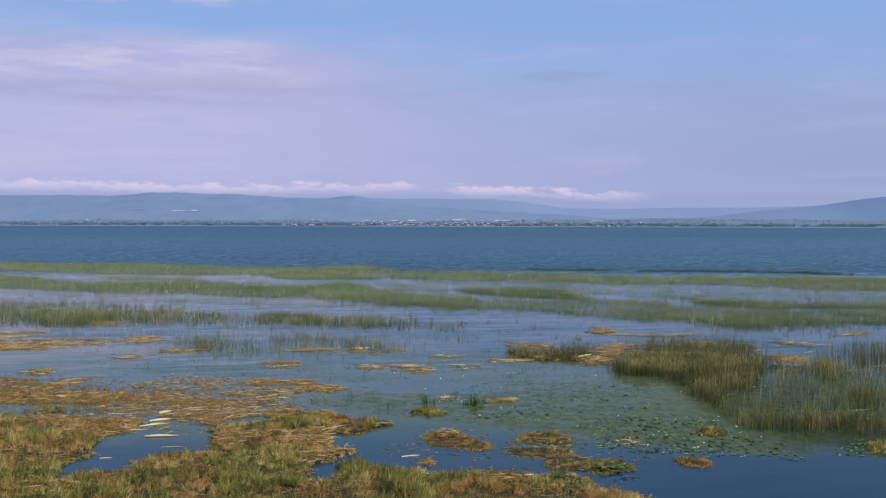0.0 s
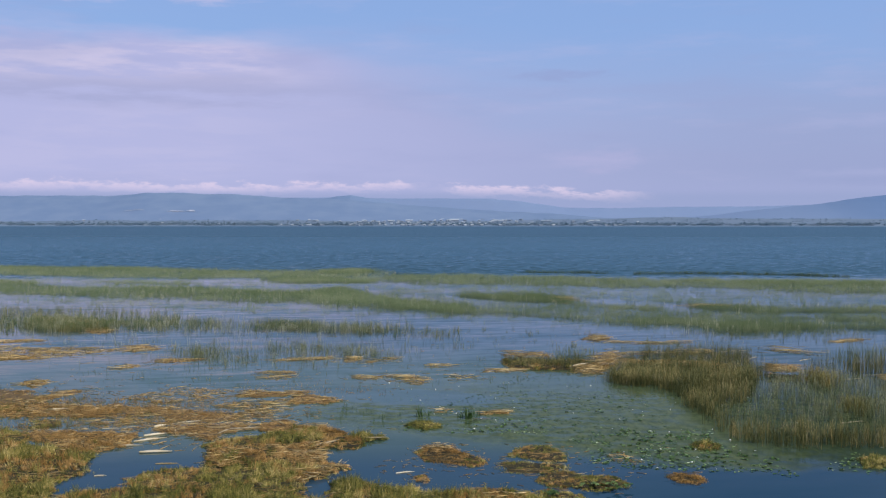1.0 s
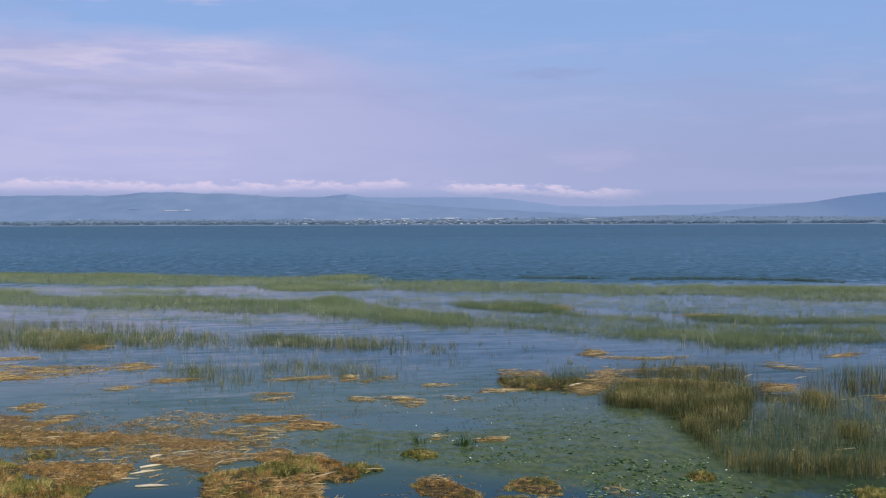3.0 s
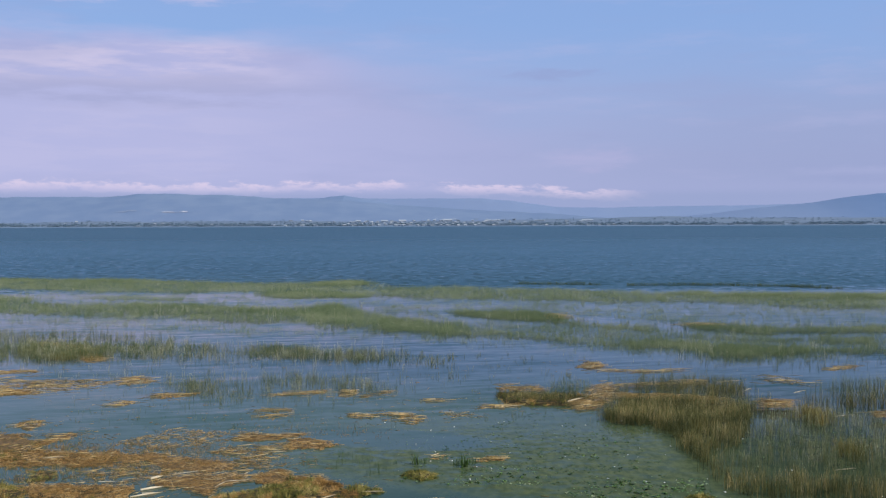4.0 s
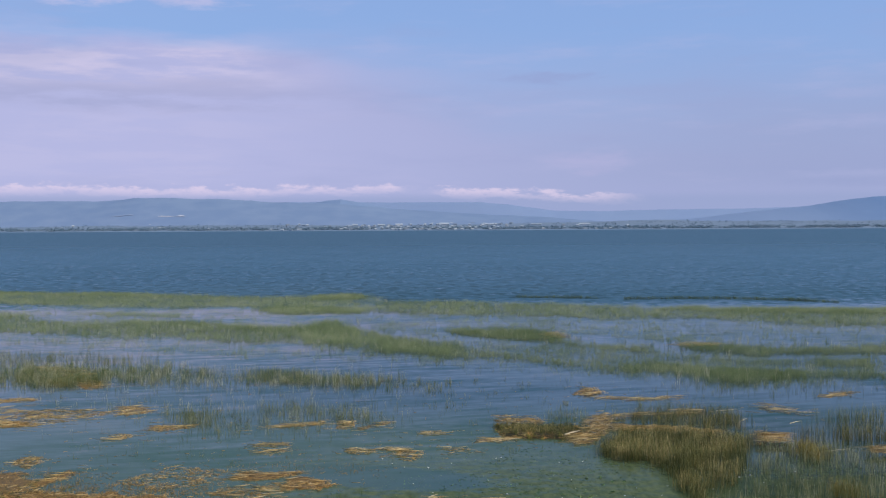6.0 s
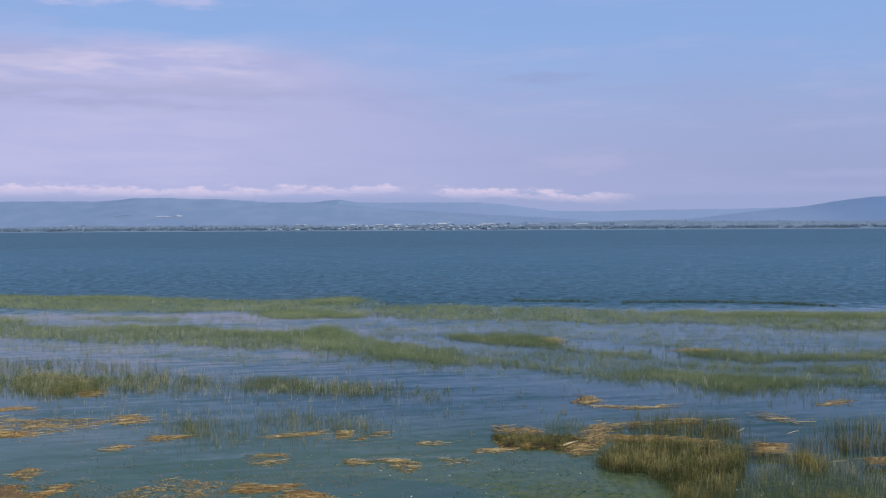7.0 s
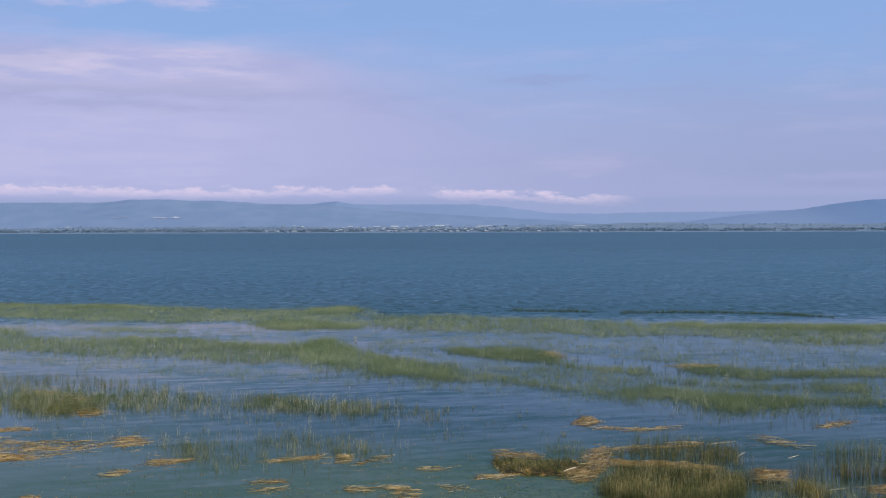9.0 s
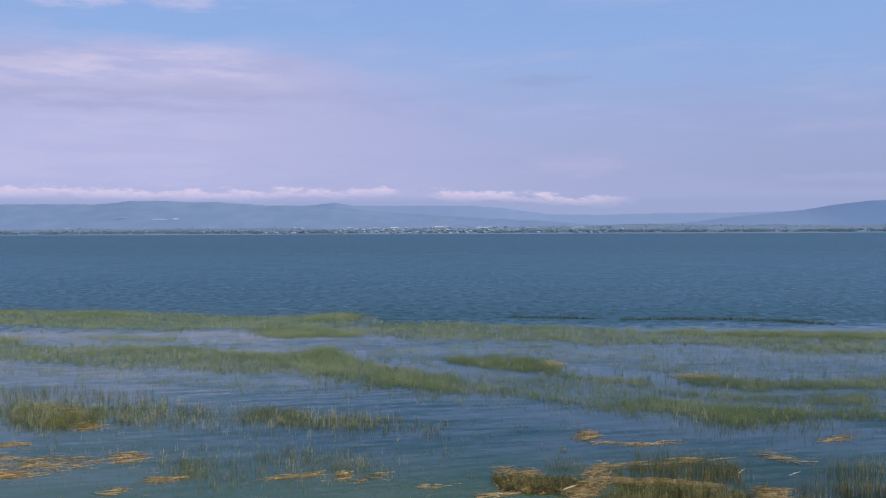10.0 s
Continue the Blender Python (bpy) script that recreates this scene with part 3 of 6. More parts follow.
def straw_raft(poly, label, density=30, thick=0.08, rust=0.5, heading=0.12, spread=0.48, long=1.1, gaps=0.3, base=0.0):
    """Dead reed stalks that the water has drifted together."""
    root = tagged(new("straw_raft"), label, "dead reeds", "rafts of dead reeds", "thing")
    area = area_of(poly)
    round_it = sum(math.dist(a, b) for a, b in zip(poly, poly[1:] + poly[:1]))
    fray = min(0.85, 0.2 + 0.55 * area / round_it)
    if base == 0.0 and density >= 40 and area > 2.5 and thick <= 0.2:
        me, _ = hummock("sodden_litter", poly, 0.03, SODDEN, fray, 0.16)
        part("sodden_litter", me, root, "flat sodden brown litter")
    for nm, mt, share, short in (("straw", STRAW, (1 - rust) * 0.75, 1.0), ("rusty_litter", RUST, 0.12 + rust * 2.5, 0.35)):
        x, y = scatter(poly, density * share * (1.0 if short == 1 else 1.8), fray, 0.7, gaps + 0.2, 0.5 + 0.012 * min(area, 30), 0.05)
        n = len(x)
        if not n:
            continue
        v, t = sticks(x, y, rng.uniform(0.0, thick * short, n) + 0.005 + base, rng.uniform(0.2, 1, n) * long * short, rng.uniform(0.004, 0.012, n), rng.normal(heading, spread * (1.5 if short == 1 else 3.0), n), rng.normal(0, 0.04, n))
        part(nm, mesh_from(nm, v, t, mt), root, "pale yellow stalks" if nm == "straw" else "rusty brown litter", "stuff")
    if base == 0.0:
        stray_straw(root, poly, 8 + int(min(area, 40) * 1.5), long)
    single_stalks(root, poly, min(110, 7 + int(area * 1.3)), thick, heading, spread, long, base)
    return root


# ---- large structure ----
def grid_sheet(name, xs, ys, zfun, material):
    gx, gy = np.meshgrid(xs, ys, indexing="ij")
    x, y = gx.ravel(), gy.ravel()
    v = np.stack([x, y, zfun(x, y)], 1)
    idx = np.arange(len(x)).reshape(len(xs), len(ys))
    a, b, c, e = idx[:-1, :-1].ravel(), idx[1:, :-1].ravel(), idx[1:, 1:].ravel(), idx[:-1, 1:].ravel()
    me = mesh_from(name, v, np.concatenate([np.stack([a, b, c], 1), np.stack([a, c, e], 1)]), material)
    me.polygons.foreach_set("use_smooth", np.ones(len(me.polygons), bool))
    return me


SHORE = 3600.0


def land(x, y):
    far = np.clip((y - SHORE - 18 * fractal(x / 90, y * 0, 2)) / 60, -1.5, 1.0) * 2.0
    far = far + np.clip((y - SHORE - 60) / 300, 0, 1.4) * 19 * (0.7 + 0.6 * fractal(x / 300, y / 300, 4))
    near = np.clip((8 - y) / 12, -1.2, 1.5)
    return np.where(y > 1800, far, near)


ground_ys = np.concatenate([np.linspace(-900, -20, 12), np.linspace(-10, 30, 12), np.linspace(120, 3500, 12), np.linspace(3560, 4980, 60)])
ground = tagged(new("ground", grid_sheet("ground", np.linspace(-2600, 2600, 180), ground_ys, land, BED)),
                "muddy lake bed rising to the haze-blue plain of the far shore", "ground", "", "structure")
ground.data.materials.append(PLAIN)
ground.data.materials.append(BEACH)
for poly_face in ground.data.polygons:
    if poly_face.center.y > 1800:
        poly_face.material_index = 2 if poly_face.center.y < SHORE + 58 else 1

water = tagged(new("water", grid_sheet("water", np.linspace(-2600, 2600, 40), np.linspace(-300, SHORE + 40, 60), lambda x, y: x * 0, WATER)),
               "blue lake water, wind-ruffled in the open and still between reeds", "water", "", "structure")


SLOPES = {}


def ridge(name, profile, dist, depth, material, label, rough=6.0):
    """A far slope: a crest line given by a few heights, falling towards the lake."""
    px, pz = np.array([p[0] for p in profile]), np.array([p[1] for p in profile])

    def zfun(x, y):
        k = np.clip((y - (dist - depth)) / depth, 0, 1)
        crest = np.interp(x + 17, px, pz) + ((fractal(x / 60, y * 0, 8) - 0.5) * rough + (fractal(x / 14, y * 0, 12) - 0.5) * rough * 0.5) * k ** 6
        gully = (fractal(x / 160, y / 160, 6) - 0.5) * 3 * k * (1 - k) * 3
        return np.maximum(crest * (k ** 0.75) + gully * np.clip(crest / 90, 0, 1), -2) - np.clip(y - dist, 0, 400) * 0.2 - 1

    SLOPES[name] = zfun
    ob = new(name, grid_sheet(name, np.linspace(px[0] - 17, px[-1] - 17, 320), np.linspace(dist - depth, dist + 60, 40), zfun, material))
    return tagged(ob, label, "hill", "", "structure")


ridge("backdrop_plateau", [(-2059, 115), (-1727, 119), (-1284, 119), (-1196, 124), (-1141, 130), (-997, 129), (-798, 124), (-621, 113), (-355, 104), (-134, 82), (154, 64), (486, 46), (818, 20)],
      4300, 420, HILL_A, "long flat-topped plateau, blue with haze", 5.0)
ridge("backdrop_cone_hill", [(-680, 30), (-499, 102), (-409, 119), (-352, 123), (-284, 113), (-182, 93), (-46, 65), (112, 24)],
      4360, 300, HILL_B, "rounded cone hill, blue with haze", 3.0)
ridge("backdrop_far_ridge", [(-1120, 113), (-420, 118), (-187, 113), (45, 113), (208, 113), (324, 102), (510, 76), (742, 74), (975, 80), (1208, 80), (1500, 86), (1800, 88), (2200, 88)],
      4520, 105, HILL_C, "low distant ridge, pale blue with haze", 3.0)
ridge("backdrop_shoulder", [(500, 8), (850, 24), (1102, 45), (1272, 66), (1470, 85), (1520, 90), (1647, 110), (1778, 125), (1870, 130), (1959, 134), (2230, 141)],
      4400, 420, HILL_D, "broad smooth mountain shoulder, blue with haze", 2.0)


# ---- far shore: woods, houses, quarry ----
def far_woods(name, count, x0, x1, y0, y1, size, label, clear=0.45):
    """Many far trees, each a trunk and a crown of small clumps."""
    x = rng.uniform(x0, x1, count * 2)
    y = y0 + (y1 - y0) * rng.uniform(0, 1, count * 2) ** 1.4
    keep = fractal(x / 45, y / 60, 14) > clear
    x, y = x[keep][:count], y[keep][:count]
    z = land(x, y)
    s = size * rng.uniform(0.55, 1.25, len(x))
    per = 6
    bx, by, bs = np.repeat(x, per), np.repeat(y, per), np.repeat(s, per)
    bz = np.repeat(z, per)
    a = rng.uniform(0, 2 * np.pi, len(bx))
    k = rng.uniform(0, 1, len(bx))
    r = bs * 0.75 * np.sqrt(rng.uniform(0, 1, len(bx))) * (1.25 - 0.8 * k)
    c = np.stack([bx + np.cos(a) * r, by + np.sin(a) * r, bz + bs * (0.08 + 0.62 * k)], 1)
    q = bs * rng.uniform(0.13, 0.26, len(bx))
    octa = np.array([(1, 0, 0), (-1, 0, 0), (0, 1, 0), (0, -1, 0), (0, 0, 0.8), (0, 0, -0.7)])
    v = c[:, None] + octa[None] * (q[:, None, None] * rng.uniform(0.6, 1.3, (len(bx), 6, 1)))
    one = np.array([(0, 2, 4), (2, 1, 4), (1, 3, 4), (3, 0, 4), (2, 0, 5), (1, 2, 5), (3, 1, 5), (0, 3, 5)])
    t = (one[None] + (np.arange(len(bx)) * 6)[:, None, None]).reshape(-1, 3)
    v = v.reshape(-1, 3)
    v2, t2 = stalks(x, y, z - 0.5, s * 0.45, s * 0.03, 0.02, 0.02)
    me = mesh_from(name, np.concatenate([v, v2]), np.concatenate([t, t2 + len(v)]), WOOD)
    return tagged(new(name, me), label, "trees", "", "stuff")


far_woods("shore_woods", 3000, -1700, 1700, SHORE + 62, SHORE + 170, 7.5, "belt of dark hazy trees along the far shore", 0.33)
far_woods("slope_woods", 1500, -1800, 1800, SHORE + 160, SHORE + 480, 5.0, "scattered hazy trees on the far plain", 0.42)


def box_mesh(name, w, d, h, material):
    bm = bmesh.new()
    bmesh.ops.create_cube(bm, size=1, matrix=Matrix.Translation((0, 0, h / 2)) @ Matrix.Diagonal((w, d, h, 1)))
    me = bpy.data.meshes.new(name)
    bm.to_mesh(me)
    bm.free()
    me.materials.append(material)
    return me


def roof_mesh(name, w, d, h, rise, material):
    o = 0.4
    me = bpy.data.meshes.new(name)
    x, y = w / 2 + o, d / 2 + o
    me.from_pydata([(-x, -y, h), (x, -y, h), (x, y, h), (-x, y, h), (-x, 0, h + rise), (x, 0, h + rise), (-x, -y, h - 0.3), (x, -y, h - 0.3), (x, y, h - 0.3), (-x, y, h - 0.3)], [],
                   [(0, 1, 5, 4), (2, 3, 4, 5), (0, 4, 3), (1, 2, 5), (6, 7, 1, 0), (7, 8, 2, 1), (8, 9, 3, 2), (9, 6, 0, 3), (9, 8, 7, 6)])
    me.materials.append(material)
    return me


def house(w, d, h, rise, roof_mat, label):
    root = tagged(new("house"), label, "house", "houses of the far town", "thing")
    part("wall", box_mesh("wall", w, d, h - 0.32, WALL), root)
    part("roof", roof_mesh("roof", w, d, h, rise, roof_mat), root)
    part("door", box_mesh("door", 1.4, 0.12, 2.2, ROOF_R), root).location = (w * 0.2, -d / 2 - 0.07, 0)
    for k in (-0.3, 0.0, 0.38):
        part("window", box_mesh("window", 1.3, 0.12, 1.2, ROOF_R), root).location = (w * k, -d / 2 - 0.07, 1.2)
    return root


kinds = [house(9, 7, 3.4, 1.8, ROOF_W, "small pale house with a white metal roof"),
         house(12, 8, 3.6, 2.0, ROOF_R, "low pale house with a roof greyed by haze"),
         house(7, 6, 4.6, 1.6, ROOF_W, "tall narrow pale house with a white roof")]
town = random.Random(5)
for k in range(160):
    hx = town.gauss(-90, 240) if k % 5 else town.uniform(-1300, 900)
    hy = SHORE + (town.uniform(48, 75) if k % 4 == 0 else town.uniform(90, 420))
    m = pose(hx, hy, float(land(np.array([hx]), np.array([hy]))[0]) - 0.2, 0, 0, town.uniform(-30, 30))
    if k < 3:
        kinds[k].matrix_basis = m
    else:
        copy_thing(kinds[town.choice((0, 0, 1, 2))], m)


def shed(x, y, w, d, h, rise, label):
    root = tagged(new("warehouse"), label, "warehouse", "", "thing")
    part("wall", box_mesh("wall", w, d, h - 0.32, WALL), root)
    part("roof", roof_mesh("roof", w, d, h, rise, ROOF_W), root, "bright white metal roof")
    part("door", box_mesh("door", 5, 0.2, 4, ROOF_R), root).location = (0, -d / 2 - 0.11, 0)
    root.location = (x, y, float(land(np.array([x]), np.array([y]))[0]) - 0.3)


shed(36, 3930, 34, 16, 5, 4.0, "large warehouse with a bright white roof above the town")
shed(-125, 3930, 26, 14, 4, 3.0, "long shed with a white roof among trees")
shed(190, 3930, 44, 14, 3, 2.2, "long low shed with a pale roof")
shed(540, 3950, 40, 14, 3, 2.4, "low pale shed at the edge of the plain")
shed(-190, 3915, 20, 12, 4, 2.6, "short shed with a white roof in the town")
shed(365, 3930, 38, 12, 3, 2.0, "low white shed behind the shore trees")
shed(-449, 3655, 14, 8, 4, 2.4, "white boathouse among shore trees")
shed(92, 3640, 8, 6, 3, 1.8, "small white hut at the water's edge")
shed(362, 3640, 9, 8, 4, 2.4, "white boathouse at the water's edge")


def quarry(x, y, w, d, label, material=None):
    """A pale bare patch cut a little into the plateau's slope: ragged outline, stepped face."""
    n, rows = 22, 6
    gx, gy = np.meshgrid(np.linspace(-1, 1, n), np.linspace(0, 1, rows), indexing="ij")
    fx, fy = gx.ravel(), gy.ravel()
    thin = np.clip(1 - np.abs(fx) ** 2.5, 0.05, 1) * (0.35 + 1.1 * fractal(fx * 4 + x, fx * 0, 40))
    qx = x + fx * w / 2
    qy = y + fy * d * thin + (fractal(fx * 3 + x, fx * 0, 41) - 0.5) * d * 0.6
    qz = SLOPES["backdrop_plateau"](qx, qy) + 1.6 + np.where(fy > 0.5, 0.8, 0.0)
    idx = np.arange(n * rows).reshape(n, rows)
    a, b, c, e = idx[:-1, :-1].ravel(), idx[1:, :-1].ravel(), idx[1:, 1:].ravel(), idx[:-1, 1:].ravel()
    me = mesh_from("quarry", np.stack([qx, qy, qz], 1), np.concatenate([np.stack([a, b, c], 1), np.stack([a, c, e], 1)]), material or SCAR)
    tagged(new("quarry", me), label, "quarry", "", "thing")


quarry(-975, 4010, 62, 7, "pale quarry cut in the plateau's foot")
quarry(-925, 4012, 34, 15, "stepped pale face of the quarry")
quarry(-1150, 4012, 46, 5, "faint pale scar in the plateau's slope", FAINT)
quarry(-1118, 4026, 40, 5, "thin pale scar in the plateau's slope", FAINT)
# ---- reed beds, farthest first ----
FAR = "green reeds standing in shallow water, thinning to open gaps"


def far_bed(poly, density, height, label, ragged=2.0, wave=4.0, gaps=0.3, gap_size=4.0, fringe=0.3, soft=None, material=None):
    reed_bed("reed_bed", poly, density * 1.75, height, 0.0085, material or REED_FAR, label, ragged, wave, gaps, gap_size, 0.14, fringe=fringe, soft=soft)


A_WEST = [(-91.1, 216.8), (-84.3, 216.4), (-71.5, 211), (-60.5, 210.3), (-48.2, 203.7), (-36.9, 198.8), (-26.5, 196.9), (-20.5, 197.9), (-16.9, 203.3), (-13.8, 203.1), (-12.2, 194.7), (-10, 158.9), (-17.4, 159.3), (-22.1, 157.8), (-26.3, 164.1), (-29.3, 171.9), (-40.2, 169.5), (-49.8, 172.9), (-56.8, 175.3), (-70.7, 181.3), (-77.3, 183.9)]
A_EAST = [(-12.2, 194.7), (-5.8, 182), (-0.2, 184), (6.4, 183.7), (10.7, 177.7), (21.7, 177.1), (29.4, 169.3), (32.8, 164.2), (41.3, 167.7), (41.8, 162.8), (50.1, 165.2), (57.8, 162.9), (67.2, 161.5), (72.3, 159.4), (61.2, 135), (51, 134.1), (44.6, 135.7), (39.1, 141.2), (34.3, 145.7), (21.2, 145.6), (18.2, 149.5), (10.7, 151.4), (2.9, 153.3), (-10, 158.9)]
far_bed(A_WEST, 15, 0.72, "outermost belt of green reeds at the open lake", 2.2, 6, 0.36, 6)
far_bed(A_EAST, 14, 0.72, "outermost belt of pale green reeds thinning towards the shore", 2.2, 6, 0.36, 6)
far_bed([(29.4, 169.3), (33, 165.1), (41.3, 167.7), (41.8, 162.8), (50.1, 165.2), (57.8, 162.9), (67.2, 161.5), (72.3, 159.4), (68.8, 151.8), (55.3, 155.8), (47.8, 157.8), (39.4, 160), (28.8, 166)], 34, 0.8, "dense dark green rim of reeds along the open lake", 1.0, 5, 0.1, 6, 0.1, 0.8)
far_bed([(-22.6, 198), (-16.9, 203.3), (-13.8, 203.1), (-12.2, 194.7), (-11.9, 189.7), (-21.4, 187.8)], 30, 0.8, "dense green reeds on a lakeward point", 1.2, 5, 0.1, 6, 0.1, 0.8)
far_bed([(-29.4, 172.4), (-23.2, 172), (-10.7, 169.4), (-10, 158.9), (-17.4, 159.3), (-22.1, 157.8), (-26.3, 164.1)], 24, 0.72, "green lobe of the outer reed belt", 1.2, 4, 0.2, 5, 0.2, 1.2)
far_bed([(-91.1, 216.8), (-84.3, 216.4), (-71.5, 211), (-60.5, 210.3), (-48.2, 203.7), (-47.5, 200.7), (-58.4, 202.6), (-80.6, 206.7), (-87.7, 208.6)], 24, 0.75, "dense green reeds along the lake's edge", 1.2, 5, 0.15, 6, 0.1, 0.8)
far_bed([(-54.4, 161), (-48.6, 162.7), (-38.1, 160.4), (-34.2, 157.6), (-36.5, 153.6), (-46.5, 155.7)], 13, 0.7, "narrow strip of green reeds in a gap", 1.2, 3, 0.3, 4)
reed_bed("reed_bed", [(14.2, 194.2), (21, 192.8), (28.4, 190.2), (28.2, 188.2), (21, 190.6), (14.2, 192.2)], 52, 0.65, 0.011, REED_LINE, "short outlying line of green reeds in open water", 0.5, 3, 0.25, 3, fringe=0.0, soft=0.3)
reed_bed("reed_bed", [(31.9, 187.6), (42.4, 189), (51.6, 187.2), (59.9, 182.6), (65.6, 176.6), (64.8, 174.6), (59.2, 180), (51.6, 185), (42.4, 186.6), (32.1, 185.8)], 52, 0.68, 0.011, REED_LINE, "thin outlying line of green reeds in open water", 0.5, 3, 0.3, 3, fringe=0.0, soft=0.3)

B_WEST = [(-70.1, 166.6), (-64.2, 164.4), (-59.7, 161.5), (-55.9, 155.3), (-52, 148.8), (-42.8, 148.3), (-35, 147.2), (-26.4, 141.8), (-22.3, 138.9), (-17.3, 138.6), (-16.2, 144.9), (-12.1, 144), (-10.2, 138.3), (-8.3, 130.1), (-7, 109.3), (-11.9, 113.2), (-16, 117.9), (-22.3, 119.1), (-29.4, 123.3), (-35.7, 123.6), (-46.6, 129.4), (-51.8, 132.5), (-57.2, 135.7)]
B_EAST = [(-8.3, 130.1), (-4.1, 124.3), (-1.5, 122.6), (2.2, 118.4), (5.4, 110.9), (10, 105), (14.4, 99.7), (13.7, 95), (11.8, 97.3), (9.5, 99.7), (7.1, 102.6), (4.5, 103.5), (0.8, 103.6), (-3.6, 106.8), (-7, 109.3)]
far_bed(B_WEST, 15, 0.75, "broad middle belt of green reeds", 1.8, 4, 0.36, 4.5)
far_bed(B_EAST, 24, 0.7, "green tail of the middle reed belt", 1.4, 4, 0.3, 3.5, material=REED_IN)
far_bed([(-17.3, 138.6), (-16.2, 144.9), (-12.1, 144), (-10.2, 138.3), (-8.2, 128.3), (-2.7, 119), (2.1, 114.1), (1.9, 105), (-3.6, 108.3), (-9.7, 115.4), (-15.4, 122.8)], 22, 0.85, "dense green heart of the middle reed belt", 1.2, 4, 0.2, 4, 0.15, 1.2)
far_bed([(-42.8, 148.3), (-31.6, 145.6), (-22.3, 138.9), (-17.2, 137.3), (-16.3, 129.8), (-21.3, 132.4), (-30.5, 140.3), (-41.4, 143.5)], 16, 0.8, "dense far rim of the middle reed belt", 1.0, 4, 0.2, 4, 0.2, 1.0)
far_bed([(-9.1, 143.1), (-0.2, 142.7), (1, 126.8), (4, 118.8), (-1.6, 125.9), (-8.5, 133.6)], 7, 0.7, "sparse pale green reeds over bright water", 1.5, 5, 0.4, 4)
far_bed([(-0.3, 134), (5.9, 132.5), (8, 133.6), (13.2, 131), (14.2, 125.1), (14.4, 118.4), (16.8, 115.8), (20.8, 113.4), (23.2, 108), (21.4, 107.8), (16.1, 110.9), (11.9, 118.2), (8.4, 120.3), (4.2, 124.6), (1.1, 130.3)], 42, 0.72, FAR, 1.1, 4, 0.24, 3.5, 0.15, 1.2, material=REED_IN)
far_bed([(25.9, 115.5), (31.2, 113), (36.3, 110.5), (39.4, 111.3), (47.2, 113.7), (51.8, 114.5), (47.8, 105.6), (40, 105.2), (34.6, 105.4), (31.6, 104.7), (29.2, 105.6), (24.8, 110.6)], 38, 0.72, FAR, 1.3, 4, 0.28, 3.5, 0.2, 1.4, material=REED_IN)
far_bed([(13.2, 131), (18.7, 129.4), (22.5, 123.6), (27.1, 121.4), (31.3, 116.3), (26.7, 117.6), (22.3, 120.8), (18.7, 126.4), (14.8, 128)], 22, 0.6, "thin pale olive reeds behind the straw streak", 1.0, 4, 0.35, 4)
far_bed([(22.5, 105.3), (28.4, 102.8), (33.4, 101.8), (42.5, 102.2), (39.3, 94.8), (31.7, 96.6), (27.2, 98.4), (21.7, 101.4)], 32, 0.62, "sparse green reeds between two belts", 1.5, 4, 0.4, 4, material=REED_IN)
far_bed([(14.4, 99.7), (16.9, 97.8), (19.7, 99.5), (22.1, 98.7), (26.4, 95.8), (30.8, 94.1), (35.7, 93.9), (38.3, 92.3), (41.4, 91.6), (39.6, 87.6), (33.6, 88.6), (28.8, 87.9), (25.5, 84.7), (23.1, 83.8), (21.8, 85.5), (20.6, 91.8), (16, 92.6), (13.7, 95)], 30, 0.72, "inner belt of green reeds", 1.4, 3, 0.34, 3.5, material=REED_IN)
far_bed([(14.9, 98.3), (19.7, 99.1), (22, 98), (26.3, 95.2), (30.5, 93.2), (32.4, 93.1), (31.9, 91.4), (26.3, 87.2), (23.4, 88.1), (21.2, 94.8), (14.7, 96.9)], 26, 0.78, "dense heart of the inner reed belt", 0.9, 3, 0.2, 3, 0.2, 0.9, material=REED_IN)
reed_bed("reed_bed", [(19, 86), (39, 88), (36, 82), (29, 78.7), (19.7, 81)], 4, 0.7, 0.008, REED_MID, "sparse thin reeds in front of the inner belt", 1.5, 3, 0.4, 3)
reed_bed("reed_bed", [(-9, 115), (-2, 106), (4, 103), (8, 98), (5, 94), (-4, 102), (-14, 111)], 2.2, 0.6, 0.009, REED_MID, "loose fringe of thin green reeds", 1.5, 4, 0.4, 3)
reed_bed("reed_bed", [(-46.5, 110.3), (-37.4, 110), (-30.9, 106.9), (-24.6, 101.1), (-23.3, 97.6), (-33.7, 98.9), (-41.9, 99.2)], 10, 0.95, 0.0075, REED_MID, "thin tall reeds standing apart behind a bed", 1.0, 3, 0.35, 3, 0.06)
reed_bed("reed_bed", [(-37.4, 97.4), (-35.6, 98.7), (-32.4, 97.9), (-28.3, 96.8), (-26.3, 89.7), (-28.3, 85.6), (-31.1, 86), (-34.3, 89.2)], 44, 0.82, 0.008, REED_MID, "dense clump of green and olive reeds", 0.8, 3, 0.18, 3)
reed_bed("reed_bed", [(-28.6, 97.1), (-25.8, 97.7), (-23.1, 96.9), (-21, 87.7), (-23, 86.7), (-26.3, 88.9)], 24, 0.72, 0.0075, REED_MID, "loose bed of green reeds", 0.8, 3, 0.3, 2.5)
reed_bed("reed_bed", [(-23.3, 97.6), (-18.5, 95.8), (-16.9, 88.6), (-21, 87.7)], 15, 0.75, 0.0075, REED_MID, "sparse end of a green reed bed", 0.8, 3, 0.35, 2.5)
reed_bed("reed_bed", [(-45, 99), (-37, 98), (-33, 87), (-40, 87)], 14, 0.9, 0.008, REED_MID, "loose tall green reeds at the bed's end", 1.0, 3, 0.3, 3)
